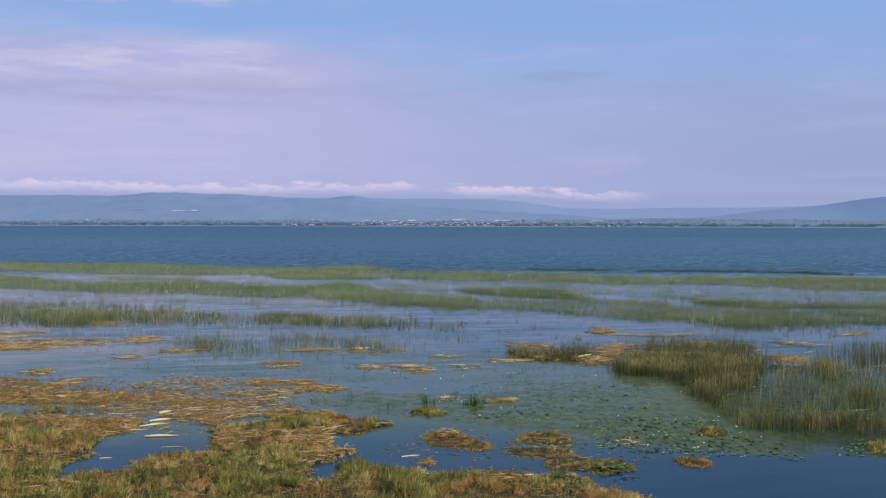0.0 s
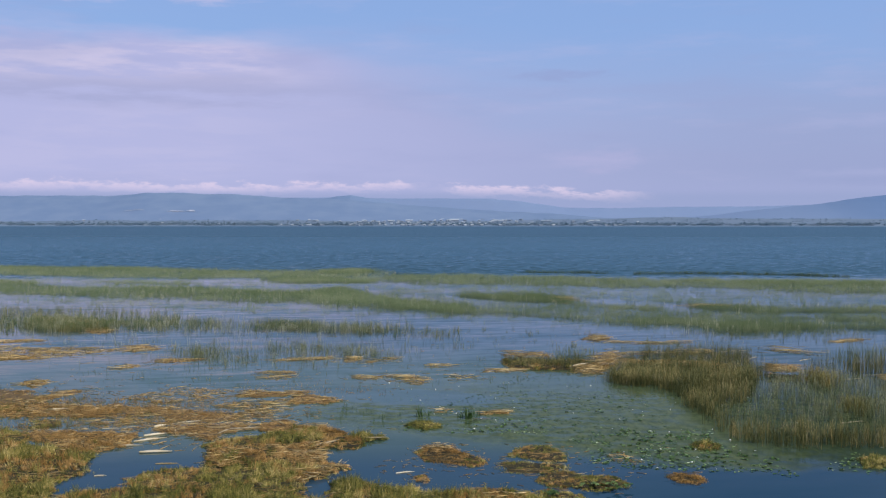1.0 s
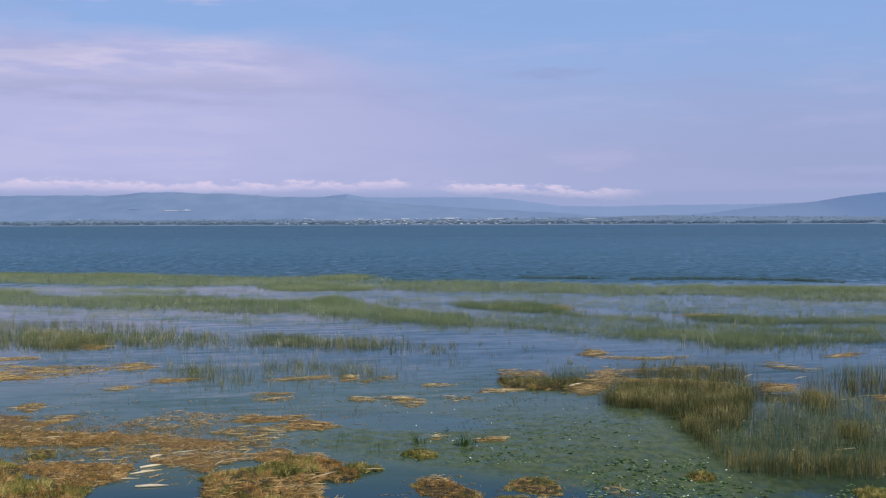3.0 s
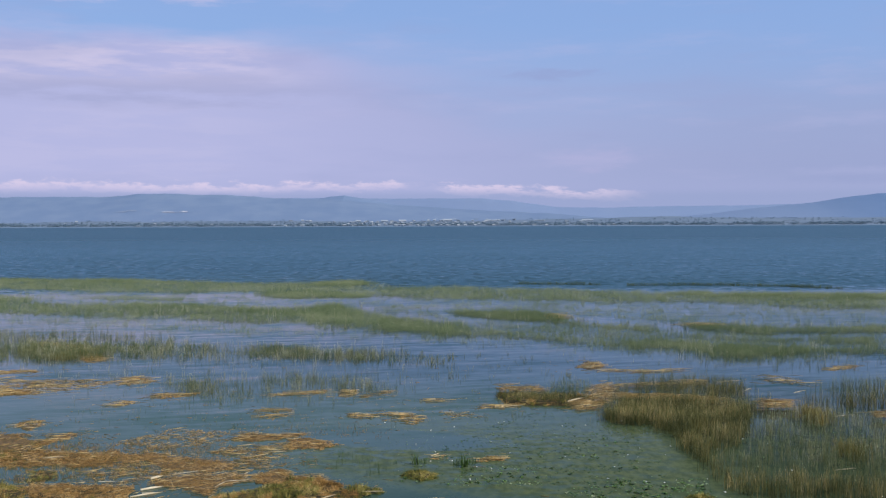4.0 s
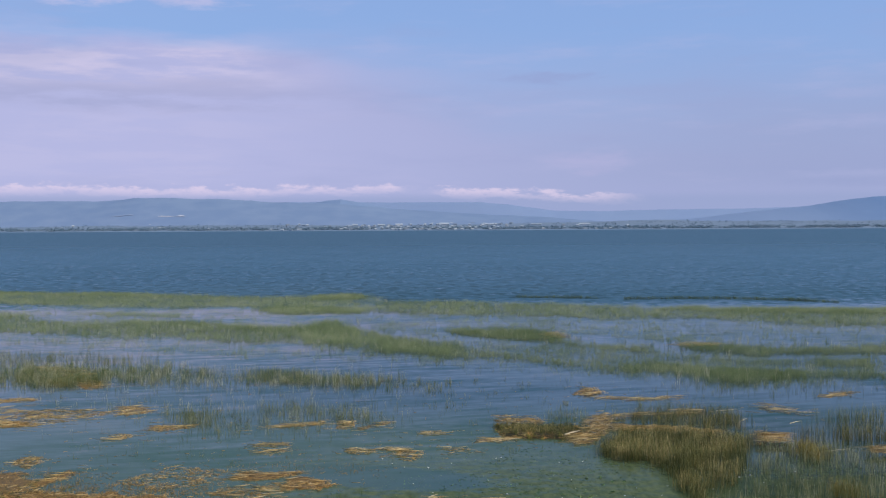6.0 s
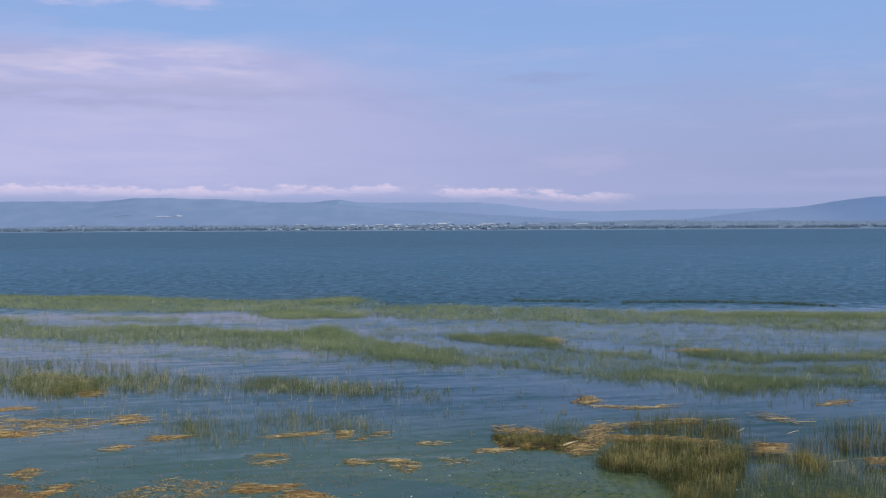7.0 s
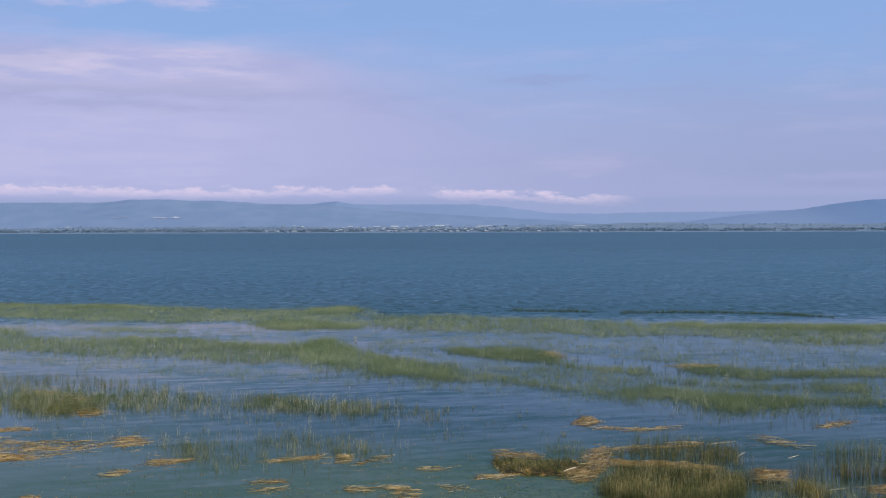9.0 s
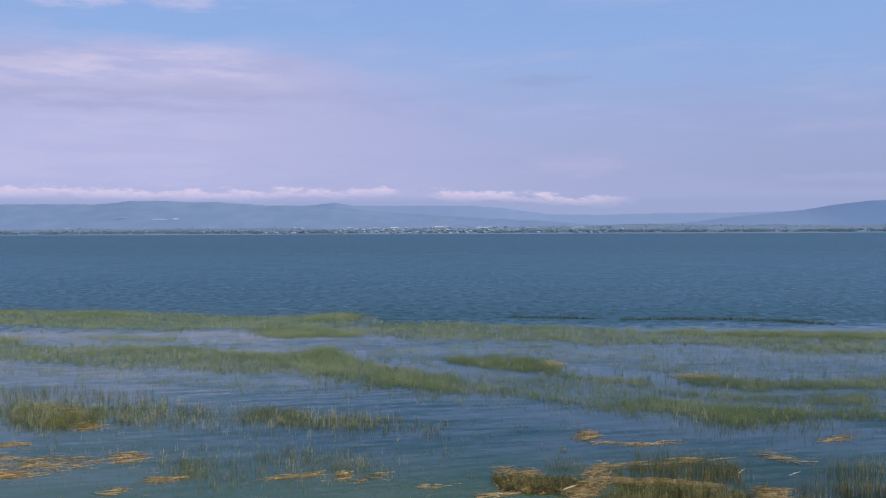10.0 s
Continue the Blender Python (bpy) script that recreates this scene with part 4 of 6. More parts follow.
reed_bed("reed_bed", [(-16.8, 94.2), (-15, 95.7), (-12, 95.3), (-9.8, 92.7), (-9.1, 85.8), (-10.9, 86.3), (-15.8, 88.6)], 36, 0.72, 0.008, REED_MID, "low bed of green and straw-tipped reeds", 0.7, 2.5, 0.2, 2)
reed_bed("reed_bed", [(-9.8, 92.7), (-5.9, 91.4), (-3.1, 90.2), (-2.9, 85.6), (-5.5, 85.2), (-9.1, 85.8)], 26, 0.7, 0.008, REED_MID, "loose bed of straw-tipped reeds", 0.7, 2.5, 0.3, 2)
reed_bed("reed_bed", [(-3.1, 90.2), (1.5, 88.3), (1.4, 80.3), (-2.8, 82.2)], 9, 0.6, 0.008, REED_MID, "sparse short reeds", 0.8, 2.5, 0.4, 2)
reed_bed("reed_bed", [(-18.2, 74.3), (-16.5, 75), (-14.8, 74.2), (-13.4, 68.1), (-14.9, 67.8), (-16.9, 70.3)], 26, 0.66, 0.008, REED_MID, "small patch of dark green reeds", 0.6, 2, 0.3, 1.5)
reed_bed("reed_bed", [(-11, 77.3), (-8.3, 77.6), (-5.7, 75.3), (-3.3, 73.3), (-2.7, 68.3), (-6, 69.2), (-8.5, 72.3), (-11.3, 75.5)], 18, 0.66, 0.008, REED_MID, "loose patch of dark green reeds among straw", 0.7, 2, 0.4, 1.5)
reed_bed("reed_bed", [(-14.3, 72.7), (-12.6, 72.7), (-11, 65), (-12.8, 64.8)], 9, 0.6, 0.008, REED_MID, "few dark green reeds", 0.7, 2, 0.4, 1.5)
reed_bed("reed_bed", [(-20, 78), (-4, 78), (-2.5, 65.5), (-16.6, 65.3)], 3.2, 0.85, 0.007, REED_MID, "single thin reeds standing far apart", 0.8, 3, 0.45, 2)
reed_bed("reed_bed", [(-5.9, 51), (-3.5, 53), (-1.5, 50), (-1.5, 46.5), (-4, 46.5)], 7, 0.45, 0.007, DARK_LEAF, "few short dark shoots in weedy water", 0.5, 2, 0.4, 1.2)

far_bed([(-76, 190), (-40, 174), (-10, 160), (10.4, 152), (52, 138), (66.6, 138), (52, 112), (25, 112), (20.8, 126), (-10.4, 142), (-35, 142), (-62.4, 158)], 2.4, 0.62, "scattered single reeds between the belts", 2, 6, 0.45, 6)
far_bed([(-51.2, 130), (-20.5, 117), (0, 104), (14, 95), (45.1, 87), (10.2, 92), (-20.5, 106), (-46.1, 118)], 2.6, 0.6, "scattered single reeds before the middle belt", 2, 5, 0.45, 5)

far_bed([(-8, 158), (10, 151), (34, 144), (52, 134), (62, 136), (52, 115), (36, 112), (22, 122), (13, 132), (2, 134)], 3.4, 0.55, "thin pale green reeds standing over the bright water", 2, 5, 0.42, 4, fringe=0.0)
far_bed([(6, 112), (14, 118), (22, 110), (40, 106), (44, 98), (40, 86), (24, 82), (12, 92), (2, 102)], 5.0, 0.6, "thin green reeds between the inner belts", 2, 4, 0.4, 3.5, fringe=0.0, material=REED_IN)
far_bed([(-60, 136), (-40, 126), (-22, 117), (-8, 108), (-12, 102), (-30, 110), (-56, 122)], 3.0, 0.6, "thin green reeds straying from the middle belt", 2, 4, 0.42, 4, fringe=0.0)
far_bed([(2.2, 121.5), (4.2, 119.5), (12.6, 115.2), (19.8, 106.5), (23.2, 107), (20.6, 100.5), (14.4, 99.7), (10, 105), (5.4, 110.9)], 11, 0.6, "thin green reeds filling the gap between two belts", 1.2, 4, 0.35, 3.5, material=REED_IN)

# stout bleached and dark stems that stand out of the belts
for outline, per, tall, thick in ((A_WEST, 0.6, 0.7, 0.011), (A_EAST, 0.6, 0.7, 0.011), (B_WEST, 1.3, 0.8, 0.01), (B_EAST, 0.8, 0.8, 0.012),
                                  ([(1.2, 132), (14.5, 127.9), (23.2, 118), (53.8, 113), (51.7, 106), (30.6, 106), (16.9, 111), (1.1, 128)], 0.6, 0.8, 0.013),
                                  ([(14, 98.5), (27, 95.5), (41, 92), (40, 87), (29, 87), (23.6, 84), (14, 94)], 0.9, 0.8, 0.012),
                                  ([(-43, 99), (-30, 99), (-19.5, 96), (-16.3, 88), (-36, 86)], 4.0, 0.84, 0.011),
                                  ([(-17, 94), (-9.8, 93.5), (-3.8, 90), (-3.2, 85), (-15.7, 87)], 4.0, 0.76, 0.011)):
    reed_bed("bleached_reeds", outline, per, tall, thick, GREY_REED, "stout bleached reed stems among the green ones", 2.0, 3, 0.3, 3, fringe=0.3)
    reed_bed("dark_reeds", outline, per * 1.4, tall, thick, DARK_LEAF, "stout dark green reed stems among the paler ones", 2.0, 3, 0.3, 3, fringe=0.3)

for outline, per, tall in (([(-45, 106), (-22, 101), (-3, 96), (2, 84), (-8, 80), (-20, 82), (-33, 83)], 1.2, 0.85), ([(-34, 84), (-18, 80), (2, 82), (1, 68), (-10, 65), (-22, 68)], 1.0, 0.7)):
    reed_bed("bleached_reeds", outline, per, tall, 0.0075, GREY_REED, "single tall bleached reed stems in open water", 2.0, 3, 0.35, 3, fringe=0.3)
    reed_bed("reed_shoots", outline, per * 1.3, tall * 0.9, 0.008, REED_MID, "single thin green reeds in open water", 2.0, 3, 0.35, 3, fringe=0.3)

# the big bulrush stand and its island
reed_bed("bulrush_stand", [(9, 60.6), (9.2, 58.5), (10.3, 57.9), (11.3, 57.1), (11.6, 55), (13.9, 56.6), (17.3, 60.3), (18.6, 63.2), (18.9, 64.1), (16.7, 64.1), (14.2, 64.8), (12.7, 65.8), (10.9, 65.8), (9.6, 63.2)], 85, 1.02, 0.0085, REED_NEAR, "dense stand of brown and green bulrushes in shallow water", 0.4, 1.6, 0.26, 1.6, fringe=0.1, soft=0.5)
reed_bed("bulrush_stand", [(9, 60.6), (9.2, 58.5), (10.3, 57.9), (11.3, 57.1), (11.6, 55), (11.5, 52.5), (11.4, 50.4), (11.7, 48.8), (12.6, 50.3), (12.8, 53.3), (12.9, 56.7), (12.5, 59.7), (10.9, 61.3), (9.6, 62.2)], 85, 0.95, 0.0085, REED_NEAR, "dark dense rim of the bulrush stand at open water", 0.25, 1.2, 0.15, 1.2, fringe=0.0, soft=0.3)
reed_bed("bulrush_stand", [(11.8, 56), (11.6, 50.9), (12.7, 50.9), (14.2, 51.5), (16.2, 56.6), (17.3, 60.3), (14.9, 59.6)], 50, 1.0, 0.008, REED_NEAR, "brown bulrushes thinning to weedy water", 0.4, 1.4, 0.3, 1.3, fringe=0.1)
reed_bed("bulrush_stand", [(11.6, 50.9), (11.6, 48.8), (11.3, 45), (11.8, 42.9), (12.5, 42.3), (13.8, 41.8), (14.8, 42.3), (16.5, 42.1), (17.5, 41.9), (18.7, 44.8), (15.8, 45.1), (14.1, 45.5), (12.8, 46), (12.4, 47.8), (12.5, 50.8)], 75, 0.85, 0.008, REED_NEAR, "dense green front edge of the bulrush stand", 0.35, 1.5, 0.22, 1.3, fringe=0.1, soft=0.4)
reed_bed("bulrush_stand", [(12.3, 48.5), (12.8, 46), (15.8, 45.1), (18.7, 44.8), (20.7, 49.5), (18, 49.9), (13.2, 50.9)], 22, 0.75, 0.0075, REED_MID, "loose green bulrushes over weedy water", 0.5, 1.8, 0.35, 1.6, fringe=0.2)
reed_bed("bulrush_stand", [(17.3, 60.3), (14.2, 51.5), (17.1, 47.1), (21, 47), (27.2, 60.9), (22.5, 61.9), (20.4, 62.8), (18.5, 62.8)], 17, 0.85, 0.0075, REED_MID, "sparse bulrushes over green weedy water", 0.6, 2, 0.4, 1.8)
reed_bed("bulrush_stand", [(20.7, 63.5), (22.5, 62.7), (26.6, 62.3), (27.8, 62.2), (29.1, 64.9), (24.3, 64.9), (20.9, 64.2)], 44, 1.1, 0.008, REED_NEAR, "dark bulrushes at the far end of the stand", 0.5, 1.8, 0.3, 1.6)
reed_bed("bulrush_stand", [(22.8, 67.4), (30.1, 67.2), (32, 71.5), (25.9, 71)], 24, 1.1, 0.008, REED_MID, "loose bulrushes with blue water between them", 0.6, 1.8, 0.35, 1.8)
reed_bed("bulrush_stand", [(3.5, 69.4), (4, 65.4), (6.2, 65), (7.7, 64.6), (8.3, 65.9), (9.2, 65.8), (9.4, 67.5), (7.9, 68.4), (5.9, 68.8), (3.6, 68.9)], 120, 0.72, 0.008, REED_NEAR, "short bulrushes on a small island", 0.3, 1.5, 0.2, 1.2, fringe=0.05, soft=0.3)
reed_bed("bulrush_stand", [(6.7, 70.6), (9.6, 68.8), (10.4, 70.5), (10.2, 72.8), (7.3, 72.9)], 30, 0.75, 0.0075, REED_MID, "thin green reeds behind the small island", 0.4, 1.5, 0.3, 1.2, fringe=0.1)
reed_bed("bulrush_stand", [(11.4, 68.2), (13.2, 68.3), (16.3, 66.6), (19.2, 66.9), (20.4, 71.1), (17.8, 72.6), (15.1, 72.2), (11.8, 71.4)], 34, 1.1, 0.008, REED_NEAR, "loose dark reeds behind the stand", 0.6, 2.0, 0.35, 1.6)
reed_bed("bulrush_stand", [(12.6, 72.7), (15.2, 72.6), (17.9, 73), (18.3, 74.7), (13.1, 75.6)], 16, 0.95, 0.0075, REED_MID, "few thin dark reeds behind the stand", 0.6, 2.0, 0.35, 1.6)
reed_bed("dry_bulrushes", [(9.4, 59.7), (11.5, 57.9), (12, 56), (17.4, 60.8), (18.6, 63.9), (12.7, 65.4), (10.8, 65.4)], 20, 0.86, 0.012, PALE_REED, "dry straw-coloured bulrushes among the green ones", 0.4, 1.5, 0.4, 1.2, fringe=0.0)
reed_bed("dry_bulrushes", [(12.7, 42.5), (14.9, 42.5), (15.8, 45.1), (13.6, 45.5)], 14, 0.65, 0.011, PALE_REED, "dry straw-coloured bulrushes among the green ones", 0.4, 1.5, 0.4, 1.2, fringe=0.0)
reed_bed("dry_bulrushes", [(11.8, 55), (11.8, 50.1), (14.4, 52), (15.7, 58.1)], 6, 0.75, 0.011, PALE_REED, "dry straw-coloured bulrushes among the green ones", 0.4, 1.5, 0.4, 1.2, fringe=0.0)
reed_bed("dry_bulrushes", [(3.7, 68), (4.2, 65.8), (7.9, 64.9), (9.2, 67.1), (3.7, 68.5)], 22, 0.65, 0.011, PALE_REED, "dry straw-coloured bulrushes among the green ones", 0.4, 1.5, 0.4, 1.2, fringe=0.0)


def golden_clump(x, y, rx, ry, height, density, label):
    poly = [(x + rx * math.cos(a), y + ry * math.sin(a)) for a in [k * math.tau / 10 for k in range(10)]]
    reed_bed("reed_clump", poly, density, height, 0.008, GOLD, label, 0.3, 1, 0.15, 0.8, 0.2, fringe=0.0)


golden_clump(20.3, 59.5, 0.9, 1.8, 0.95, 150, "golden-green rounded reed clump")
golden_clump(18.9, 50.2, 0.8, 1.5, 0.9, 140, "golden-brown rounded reed clump")
golden_clump(-30.0, 89.8, 1.9, 3.1, 0.42, 110, "low golden patch at a reed bed's foot")
golden_clump(-27.5, 87.9, 0.9, 1.6, 0.4, 120, "golden heap at a reed bed's foot")

# ---- rafts of dead reeds ----
RAFT = "drifted raft of pale dead reed stalks on the water"
straw_raft([(-30.6, 76.8), (-28.4, 76.2), (-26.6, 76.6), (-22.1, 74.8), (-23.2, 72.2), (-25.6, 69.6), (-28.2, 69.1), (-30.9, 72), (-32.7, 76.3)], RAFT, 10, gaps=0.5, long=1.7)
straw_raft([(-34.4, 80.2), (-29.8, 81.2), (-29.3, 79.8), (-33.8, 78.8)], RAFT, 18, gaps=0.35, long=1.6)
straw_raft([(-30, 71.5), (-28.5, 71.5), (-26.4, 71.4), (-26, 69.7), (-27.5, 69.1), (-28.9, 68.9)], "pale raft of dead reed stalks", 26, rust=0.4, gaps=0.2, long=1.5)
straw_raft([(-22.2, 77.3), (-21.1, 77.2), (-19.2, 75.4), (-20.4, 74), (-20.6, 72.8), (-21.9, 75.2)], RAFT, 17, gaps=0.3, long=1.6)
straw_raft([(-18, 68), (-17.7, 69.6), (-15.3, 70), (-15.3, 68.9), (-16.6, 67.7)], RAFT, 15, gaps=0.2, long=1.5)
straw_raft([(-19.9, 65.1), (-18.8, 67.2), (-18.3, 66), (-18.9, 64.9)], RAFT, 15, gaps=0.2, long=1.4)
straw_raft([(-10.2, 61.5), (-8.4, 62), (-8.3, 61.3), (-10.1, 60.9)], RAFT, 14, rust=0.3, gaps=0.2, long=1.4)
straw_raft([(-10.5, 63.4), (-8.7, 63.8), (-8.5, 63), (-10.3, 62.5)], RAFT, 16, gaps=0.4, long=1.2)
straw_raft([(-10.5, 69.3), (-7.3, 70.7), (-7.2, 69.7), (-10.4, 68.3)], RAFT, 17, rust=0.3, gaps=0.15, long=1.8)
straw_raft([(-6.3, 68.3), (-6, 70.8), (-5.4, 71.2), (-5.2, 69.1), (-5.9, 67.9)], RAFT, 17, gaps=0.25, long=1.2)
straw_raft([(-4.8, 68.5), (-3.1, 70.8), (-3.1, 69.8), (-4.7, 67.5)], RAFT, 18, gaps=0.3, long=1.2)
straw_raft([(-5.1, 61.9), (-4.4, 62.4), (-3.6, 61.5), (-3.7, 60.2), (-4.8, 60.3)], RAFT, 16, gaps=0.4, long=1.0)
straw_raft([(-3.6, 61.9), (-1.9, 62.2), (-1.9, 61.5), (-3.6, 61.2)], RAFT, 18, gaps=0.3, long=1.2)
straw_raft([(-2.4, 62), (-1.3, 61.8), (-0.7, 59.5), (-1.7, 58.5), (-2.3, 60.2)], RAFT, 18, gaps=0.4, long=1.1)
straw_raft([(-1, 67.3), (0.5, 67.3), (0.5, 66.1), (-1, 66.1)], RAFT, 10, gaps=0.5, long=1.0)
straw_raft([(0.3, 61.8), (2.1, 62.4), (2, 60.7), (0.5, 60.3)], RAFT, 8, gaps=0.5, long=0.8)
straw_raft([(2.5, 64.3), (5.6, 65.5), (5.5, 64.5), (2.4, 63.4)], RAFT, 15, gaps=0.25, long=1.4)
straw_raft([(10.3, 81.2), (11.2, 84.2), (12.1, 84.4), (12.4, 82.1), (11.3, 80.3)], "small golden raft of dead stalks", 22, 0.16, rust=0.5, gaps=0.15, long=1.5)
straw_raft([(11.8, 80.6), (14.3, 79.6), (14.1, 78.6), (11.6, 79.5)], "thin line of pale dead stalks on the water", 7, gaps=0.4, long=1.6)
straw_raft([(14, 79.2), (18, 80.6), (17.8, 79.5), (13.8, 78.2)], "thin line of pale dead stalks on the water", 9, gaps=0.4, long=1.6)
straw_raft([(28.1, 79.8), (29.8, 82), (31.8, 82.1), (30.5, 80.6), (28.4, 79.3)], "small rusty raft of dead stalks", 14, gaps=0.4, rust=0.6, long=1.4)
straw_raft([(25.8, 116.1), (28.1, 117), (30, 115.5), (29.3, 113.7), (25.6, 113.8)], "bright streak of straw caught in the reeds", 8, 0.15, 0.1, 0.0, 0.25, 2.0, 0.2)
straw_raft([(-32.3, 95.4), (-30, 95.3), (-29.3, 92.9), (-31.4, 92.9)], "golden straw inside a reed bed", 16, 0.3, 0.7, 0.0, 0.5, 1.2, 0.2)
straw_raft([(-35.6, 98.7), (-33.8, 98.6), (-33.2, 96.6), (-34.9, 96.7)], "golden straw inside a reed bed", 14, 0.3, 0.7, 0.0, 0.5, 1.2, 0.2)
straw_raft([(-28.7, 87.4), (-28.6, 90.6), (-27.2, 90.5), (-26.3, 87.3), (-26.9, 85.3)], "heap of golden straw at a reed bed's foot", 12, 0.2, 0.6, 0.0, 0.5, 1.2, 0.2)
straw_raft([(13.6, 130.9), (15.1, 124.6), (14.2, 122.5), (12.4, 122.6)], "thin pale straw caught in the reeds", 5, 0.2, 0.3, 0.0, 0.3, 1.8, 0.3)
straw_raft([(7.6, 64.4), (8.4, 65.5), (9.8, 65.8), (9.5, 63.4), (8, 62.6)], "bright straw pile in front of the bulrush stand", 55, 0.3, 0.06, 0.25, 0.5, 1.1, 0.2)
straw_raft([(8.9, 65.9), (9.6, 70.4), (11.2, 72.1), (11.2, 67.6), (9.9, 65.1)], "heaped pile of bright straw at the bulrush stand", 55, 0.4, 0.06, 0.4, 0.8, 1.0, 0.25)
straw_raft([(3.7, 69.5), (6.6, 69), (6.4, 67.3), (3.6, 67.8)], "straw lying on the small bulrush island", 40, 0.3, 0.2, -0.1, 0.4, 1.1, 0.2, 0.35)
straw_raft([(11.2, 67.8), (14.9, 67.3), (14.6, 65.9), (11, 66.4)], "golden straw strewn behind the bulrushes", 85, 0.2, 0.06, -0.03, 0.3, 1.2, 0.12, 0.08)
straw_raft([(14.9, 67.3), (17.3, 65.8), (17, 64.7), (14.7, 66.1)], "golden straw strewn behind the bulrushes", 60, 0.2, 0.08, -0.1, 0.3, 1.2, 0.2, 0.06)
straw_raft([(19, 64.5), (20.7, 64.2), (20.1, 61.9), (18.1, 61.6)], "golden straw mat among the bulrushes", 70, 0.25, 0.06, 0.0, 0.3, 1.2, 0.12, 0.2)
straw_raft([(23.9, 60), (25.7, 60.2), (25, 58.6), (23.4, 58.7)], "golden straw mat among the bulrushes", 60, 0.3, 0.3, 0.0, 0.35, 1.2, 0.1, 0.2)
straw_raft([(11.1, 71.8), (16, 73.1), (15.8, 71.9), (10.9, 70.7)], "line of straw caught behind the bulrushes", 16, 0.2, 0.2, 0.2, 0.2, 1.6, 0.3, 0.05)
straw_raft([(16.1, 73.4), (18.1, 73.8), (17.9, 72.9), (15.9, 72.4)], "line of straw caught behind the bulrushes", 24, 0.2, 0.3, 0.2, 0.2, 1.4, 0.25)
straw_raft([(21.9, 74.4), (22.8, 75.9), (23.9, 74.6), (24.5, 72), (23.4, 72.5)], "pale straw behind the bulrushes", 7, 0.2, 0.3, -0.2, 0.3, 1.8, 0.35)
straw_raft([(16, 64.4), (16.5, 65), (16.2, 63.9)], "pale stalks among the bulrushes", 8, 0.2, 0.3, 0.2, 0.25, 1.2, 0.3)
straw_raft([(-21.5, 51.1), (-20.5, 51.4), (-19.7, 52.7), (-17.2, 51.8), (-15.4, 52), (-12.9, 51.3), (-11.1, 50.3), (-9.3, 49.4), (-9.1, 48.3), (-10, 47.6), (-11.7, 47.8), (-13.4, 49.4), (-14.7, 49.7), (-15.6, 48.5), (-17, 48.9), (-18.5, 48.9), (-20.5, 48.7)], "wide golden-brown band of straw and dead reeds at the marsh edge", 75, 0.16, 0.6, 0.05, 1.0, 0.6, 0.3)
straw_raft([(-23.8, 56.6), (-22.7, 56.8), (-21.5, 56.6), (-20, 54.4), (-19.7, 52.7), (-20.6, 51.6), (-21.6, 51.4)], "sparse rusty litter beyond the straw band", 42, 0.06, 0.8, 0.05, 1.0, 0.5, 0.45)
straw_raft([(-19.9, 53.9), (-19, 57.2), (-18.5, 55.9), (-19.4, 52.7)], "streak of golden straw slanting over the water", 40, 0.06, 0.5, 0.4, 0.3, 1.1, 0.3)
straw_raft([(-22.8, 58.8), (-22.6, 60.1), (-21.6, 60.1), (-21, 58.5), (-21.6, 57.6)], "small raft of yellowed stalks", 34, 0.06, 0.6, 0.05, 0.5, 0.9, 0.3)
straw_raft([(-18.9, 45.1), (-17, 45), (-16.5, 45.3), (-15.4, 45.5), (-14, 45), (-12.9, 45.3), (-12.3, 44.3), (-12.2, 42.3), (-13.2, 41), (-14.4, 41), (-14.9, 41.9), (-14.9, 42.9), (-16.7, 44), (-18.5, 44.1)], "heap of rusty dead reeds above the pool", 75, 0.18, 0.75, 0.1, 1.1, 0.55, 0.25)
straw_raft([(-12, 45.6), (-11.5, 46.7), (-10.8, 47.4), (-8.7, 47.2), (-7.7, 45.9), (-8.8, 45.2), (-9.1, 43.6), (-9.6, 43.2), (-10.2, 44.3), (-11.2, 44.7)], "brown and pale broken stalks by the pool", 60, 0.16, 0.5, 0.15, 0.9, 0.75, 0.32)
straw_raft([(-15.6, 48.5), (-14.7, 49.5), (-13.4, 49.2), (-11.7, 47.7), (-11.9, 46.7), (-12.6, 45.6), (-13.5, 45.6), (-14.7, 46.2)], "loose rusty litter round a small puddle", 30, 0.08, 0.8, 0.1, 0.6, 0.8, 0.5)
straw_raft([(-8, 46.7), (-7.5, 47.5), (-6.8, 47.9), (-6.2, 46.8), (-5.2, 46.6), (-4.6, 45.5), (-6, 45.2), (-7.5, 45.5)], "rusty golden litter at the mat's rim", 70, 0.12, 0.6, 0.1, 0.6, 0.9, 0.15)
straw_raft([(-15.8, 54.4), (-15, 55.5), (-14.1, 57.6), (-12.7, 57.1), (-11.2, 57.1), (-11, 54.4), (-12.2, 52.9), (-13.1, 52.2), (-14.4, 53.2)], "loose raft of rusty and pale dead reeds", 30, 0.06, 0.5, 0.1, 0.8, 0.65, 0.42)
straw_raft([(-10.4, 54.6), (-10, 56), (-8.6, 56.2), (-6.7, 56.1), (-7.8, 54.7), (-9.6, 54.1)], "bright raft of straw at the open water", 45, 0.1, 0.2, 0.08, 0.25, 1.0, 0.2)
straw_raft([(-10.9, 51.7), (-10.2, 52.8), (-7.7, 53.8), (-6.6, 52.4), (-7.9, 51.6), (-9.9, 50.9)], "streaks of pale straw on shallow water", 22, 0.06, 0.3, 0.12, 0.35, 0.9, 0.42)
straw_raft([(-7.5, 52.4), (-7.3, 54.5), (-6.4, 55.2), (-5.5, 54), (-4.8, 53.2), (-5.8, 52)], "dense orange raft of straw", 55, 0.1, 0.55, 0.1, 0.5, 0.7, 0.25)
